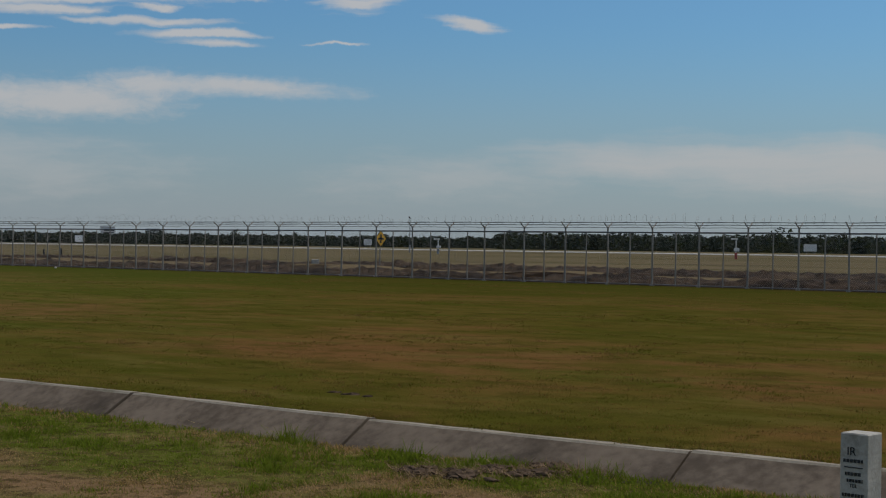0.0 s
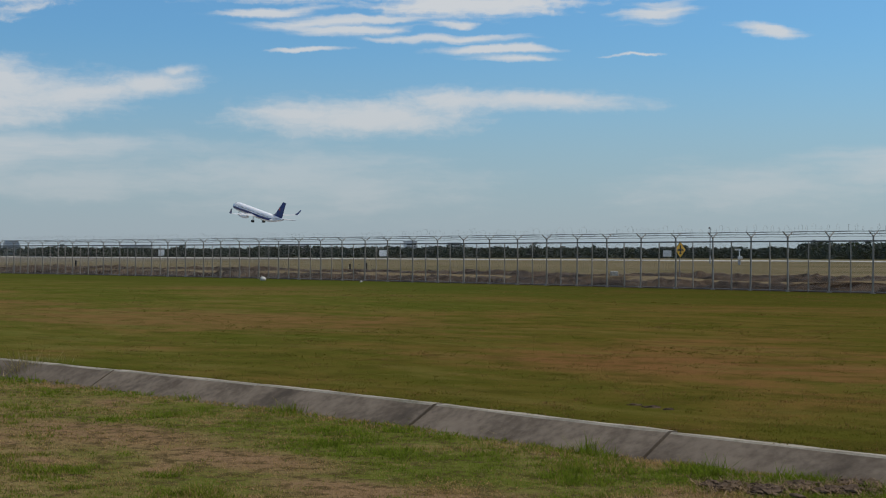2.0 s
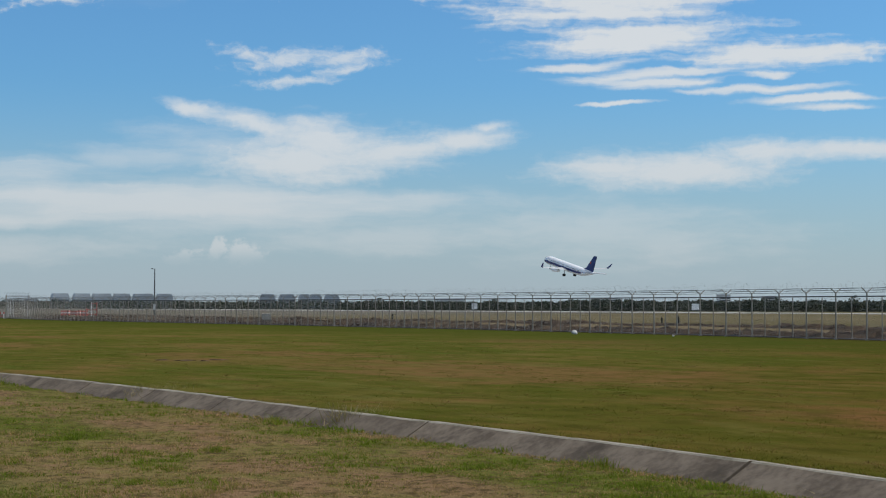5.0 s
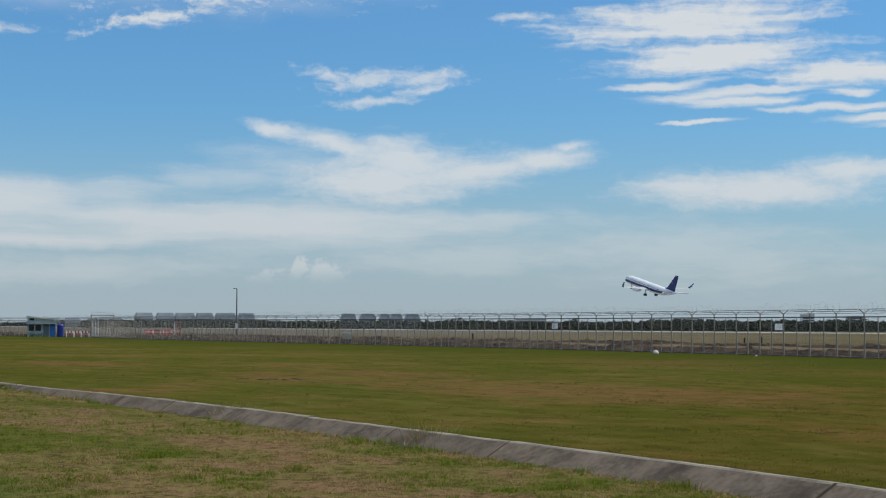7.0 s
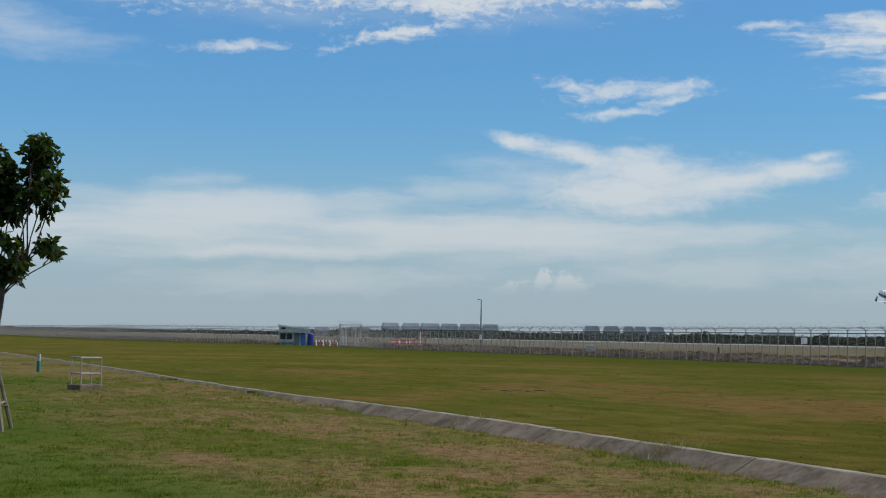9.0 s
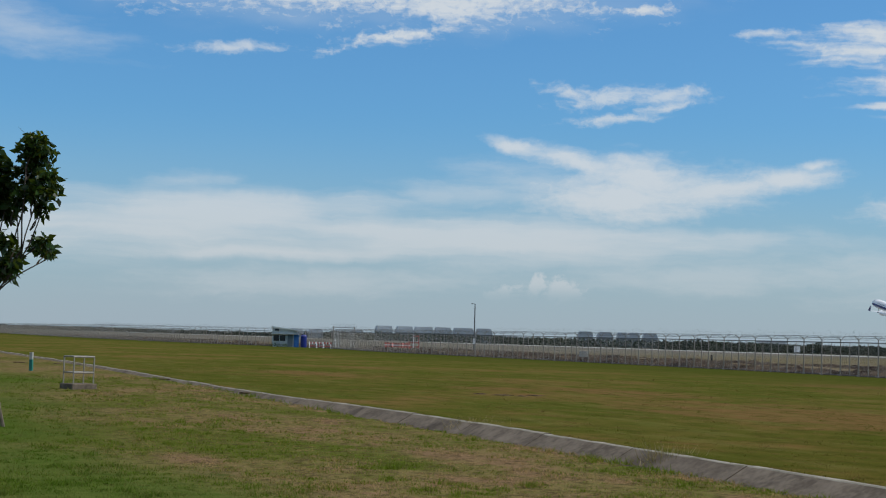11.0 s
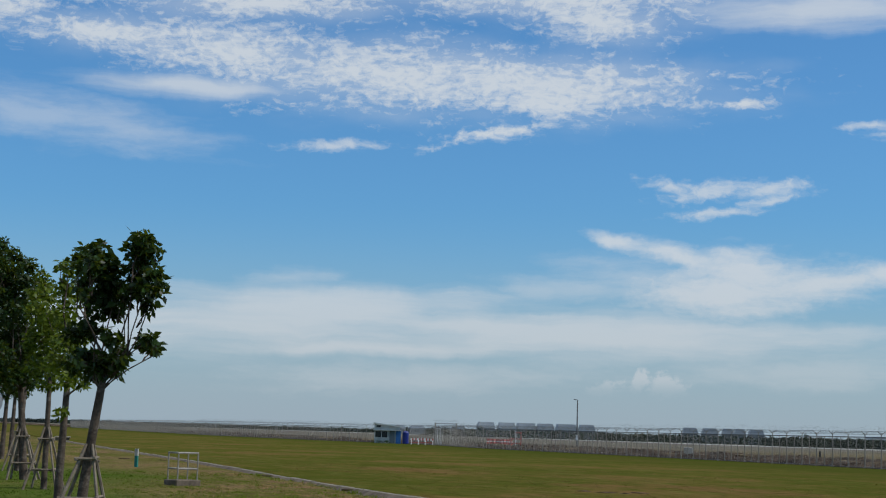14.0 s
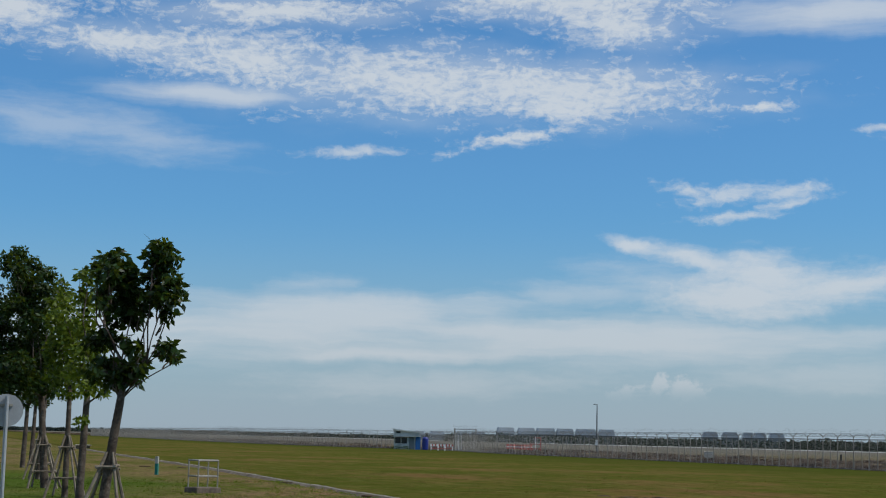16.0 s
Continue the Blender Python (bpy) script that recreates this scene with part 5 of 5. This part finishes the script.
# ---- grass ----
def grass(name, label, mat, amount, near, seed):
    """Short blades in tufts on one side of the curb, in one mesh; thin spots are dry and flat."""
    rng = random.Random(seed)
    verts, faces, dryness = [], [], []
    curb_xy = np.array([(p.x, p.y) for p in curb_points])
    made, reach = 0, (55 if near else 75)
    while made < amount:
        az = rng.uniform(-18, 56)
        d = 10.2 * (reach / 10.2) ** (rng.random() ** 1.2)
        p = polar(az, d)
        k = int(np.argmin(((curb_xy - (p.x, p.y)) ** 2).sum(1)))
        gap = (p - curb_points[k]).dot(NORMAL)
        if (near and gap > -0.38) or (not near and not 0.16 < gap < 44):
            continue
        z = near_level(p) + 0.6 * roll_ground(p.x, p.y) if near else 0.5 * roll_ground(p.x, p.y) * min(1, gap / 4)
        dense = 0.5 * noise.noise((p.x * 0.55, p.y * 0.55, 11)) + 0.85 * noise.noise((p.x * 1.9, p.y * 1.9, 5)) + 0.75 * noise.noise((p.x * 5, p.y * 5, 2))
        if near:
            dense += 0.10 - 0.65 * max([0.0] + [1.1 - math.hypot((p.x - x) * 0.835 - (p.y - y) * 0.55, 2.1 * ((p.x - x) * 0.55 + (p.y - y) * 0.835)) / (1.7 * r) for x, y, r in BARE_SPOTS])
        edge = 1.5 if -0.8 < gap < -0.36 else 1.2 if 0.16 < gap < 0.5 else 1.0
        thin = dense < 0.0 and edge == 1.0 and rng.random() < 0.6
        if near:
            tall = (0.014 + 0.042 * max(0, dense) + 0.060 * max(0, dense - 0.5)) * edge
        else:
            tall = (0.010 + 0.016 * max(0, dense)) * edge
        spread = rng.uniform(0.015, 0.06) * (1 + d * 0.02) * (2 if thin else 1)
        wide = 0.0030 + d * 0.0002
        dry = max(0.0, min(1.0, 0.5 - 1.0 * dense + rng.uniform(-0.25, 0.25)))
        for _ in range(4 if thin else 12):
            x, y, h = p.x + rng.gauss(0, spread), p.y + rng.gauss(0, spread), tall * rng.uniform(0.4, 1.5)
            a, lean = rng.uniform(0, math.tau), rng.uniform(0.3, 1.8) * h
            if thin or rng.random() < 0.3:
                h, lean = h * 0.35, rng.uniform(0.02, 0.09)
            dx, dy, i = math.cos(a), math.sin(a), len(verts)
            verts.extend(((x - dy * wide, y + dx * wide, z - 0.008), (x + dy * wide, y - dx * wide, z - 0.008), (x + dx * lean, y + dy * lean, z + h)))
            faces.append((i, i + 1, i + 2))
            dryness += [dry] * 3
        made += 4 if thin else 12
    me = bpy.data.meshes.new(name)
    me.from_pydata(verts, [], faces)
    me.attributes.new("dry", "FLOAT", "POINT").data.foreach_set("value", dryness)
    me.materials.append(mat)
    tagged(new(name, me), label, "grass", kind="stuff")


grass("rough_grass", "short green and straw-coloured grass blades on the near lawn", BLADES, 380000, True, 31)
grass("mown_grass", "close-mown olive grass blades between curb and fence", FAR_BLADES, 200000, False, 32)


def straw_tuft(place, wide, count, h, seed):
    rng = random.Random(seed)
    bm = bmesh.new()
    for _ in range(count * 3):
        x, y = rng.gauss(0, wide), rng.gauss(0, wide * 0.5)
        a, l, up = rng.uniform(0, math.tau), rng.uniform(0.08, 0.3), rng.random() ** 1.6 * h
        vs = [bm.verts.new(v) for v in ((x - 0.005, y, 0.0), (x + 0.005, y + 0.004, 0.0), (x + l * math.cos(a), y + l * math.sin(a), up))]
        bm.faces.new(vs)
    t = tagged(part("straw_tuft", bm, STRAW), "tuft of dry straw-coloured grass by the curb", "grass tuft", "straw tufts", "stuff")
    t.matrix_basis = Matrix.Translation(place)


for i, (az, el, wide, count, h) in enumerate(((32.53, -3.31, 0.28, 160, 0.35), (25.54, -4.32, 0.22, 120, 0.4), (10.2, -6.1, 0.22, 260, 0.12), (7.4, -6.6, 0.18, 160, 0.10), (41.0, -2.45, 0.4, 150, 0.15))):
    d = (EYE[2] - LEVEL) / math.tan(radians(-el))
    straw_tuft(polar(az, d, LEVEL), wide, count, h, 40 + i)


def dug_patch():
    """A clump of torn-up sods and dark soil at the curb's foot."""
    rng = random.Random(17)
    d = (EYE[2] - LEVEL) / math.tan(radians(8.3))
    p = empty("dug_soil", facing(-1.9, d, LEVEL, 12), "torn-up sods and dark soil with dry roots", "soil heap")
    for k in range(26):
        bm = bmesh.new()
        r = rng.uniform(0.05, 0.11)
        bmesh.ops.create_icosphere(bm, subdivisions=3, radius=r)
        for v in bm.verts:
            v.co *= 1 + 0.6 * noise.noise(v.co * 14 + Vector((k * 3, 0, 0))) + 0.35 * noise.noise(v.co * 40 + Vector((k * 3, 5, 0)))
            v.co.z *= 0.38
        c = part("sod", bm, SOIL, p)
        c.matrix_basis = Matrix.Translation((-0.66 + 0.052 * k + rng.uniform(-0.06, 0.06), rng.gauss(0, 0.13), 0.012))
    bm = bmesh.new()
    for _ in range(1500):
        x, y = rng.uniform(-0.75, 0.95), rng.gauss(0, 0.2)
        a, l, up = rng.uniform(0, math.tau), rng.uniform(0.03, 0.14), rng.uniform(0.0, 0.05) + (0.04 if rng.random() < 0.1 else 0)
        bm.faces.new([bm.verts.new(v) for v in ((x - 0.004, y, 0.015), (x + 0.004, y + 0.004, 0.015), (x + l * math.cos(a), y + l * math.sin(a), 0.02 + up))])
    tagged(part("dry_litter", bm, ROOTS, p, "dry brown roots and stalks"), kind="stuff")


dug_patch()


def clod(az, el, wide, z, seed):
    """A low ragged clod of soil and dead grass."""
    rng = random.Random(seed)
    d = (EYE[2] - z) / math.tan(radians(-el))
    bm = bmesh.new()
    bmesh.ops.create_icosphere(bm, subdivisions=3, radius=1.0)
    for v in bm.verts:
        k = 1 + 0.5 * noise.noise(v.co * 2.5 + Vector((seed, 0, 0))) + 0.3 * noise.noise(v.co * 7 + Vector((seed, 0, 0)))
        v.co = Vector((v.co.x * wide * 0.7 * k, v.co.y * wide * 0.3 * k, v.co.z * 0.028 * k))
    c = tagged(part("soil_clod", bm, SOIL, smooth=False), "low ragged clod of dark soil on the lawn", "soil", "soil clods")
    c.matrix_basis = facing(az, d, z, rng.uniform(-15, 15))


for i, (az, el, wide, z) in enumerate(((3.3, -5.55, 0.15, -0.01), (3.9, -5.48, 0.11, -0.01), (2.7, -5.62, 0.09, -0.01), (43.85, -1.70, 0.30, -0.02), (40.95, -2.12, 0.22, -0.02), (48.9, -1.22, 0.35, -0.02),
                                         (30.4, -1.93, 0.40, 0.0), (31.6, -1.95, 0.45, 0.0), (32.4, -1.93, 0.3, 0.0), (30.9, -1.97, 0.25, 0.0), (47.6, -1.25, 0.3, -0.02))):
    clod(az, el, wide, z, 60 + i)


def radio_mast(az, d, h):
    m = empty("radio_mast", facing(az, d), "thin distant lattice radio mast on the horizon", "mast", "radio masts")
    for x in (-0.5, 0.5):
        part("leg", tube(bmesh.new(), [(x, 0, -0.2), (x * 0.3, 0, h)], 0.18, 4), GREY, m)
    for k in range(1, 6):
        part("brace", box(bmesh.new(), (-0.5, -0.1, h * k / 6 - 0.1), (0.5, 0.1, h * k / 6 + 0.1)), GREY, m)


for az, h in ((45.75, 9.0), (46.1, 8.0), (43.6, 6.5)):
    radio_mast(az, 1700, h)


def drain_box():
    b = empty("drain_box", facing(51.1, 142, -0.02), "low pale concrete drain box at the curb's end", "drain")
    part("chamber", box(bmesh.new(), (-0.6, -0.5, -0.1), (0.6, 0.5, 0.22), 0.02), CONCRETE, b)
    part("cover", box(bmesh.new(), (-0.7, -0.6, 0.224), (0.7, 0.6, 0.34), 0.02), CONCRETE_TOP, b, "pale concrete cover slab")


drain_box()
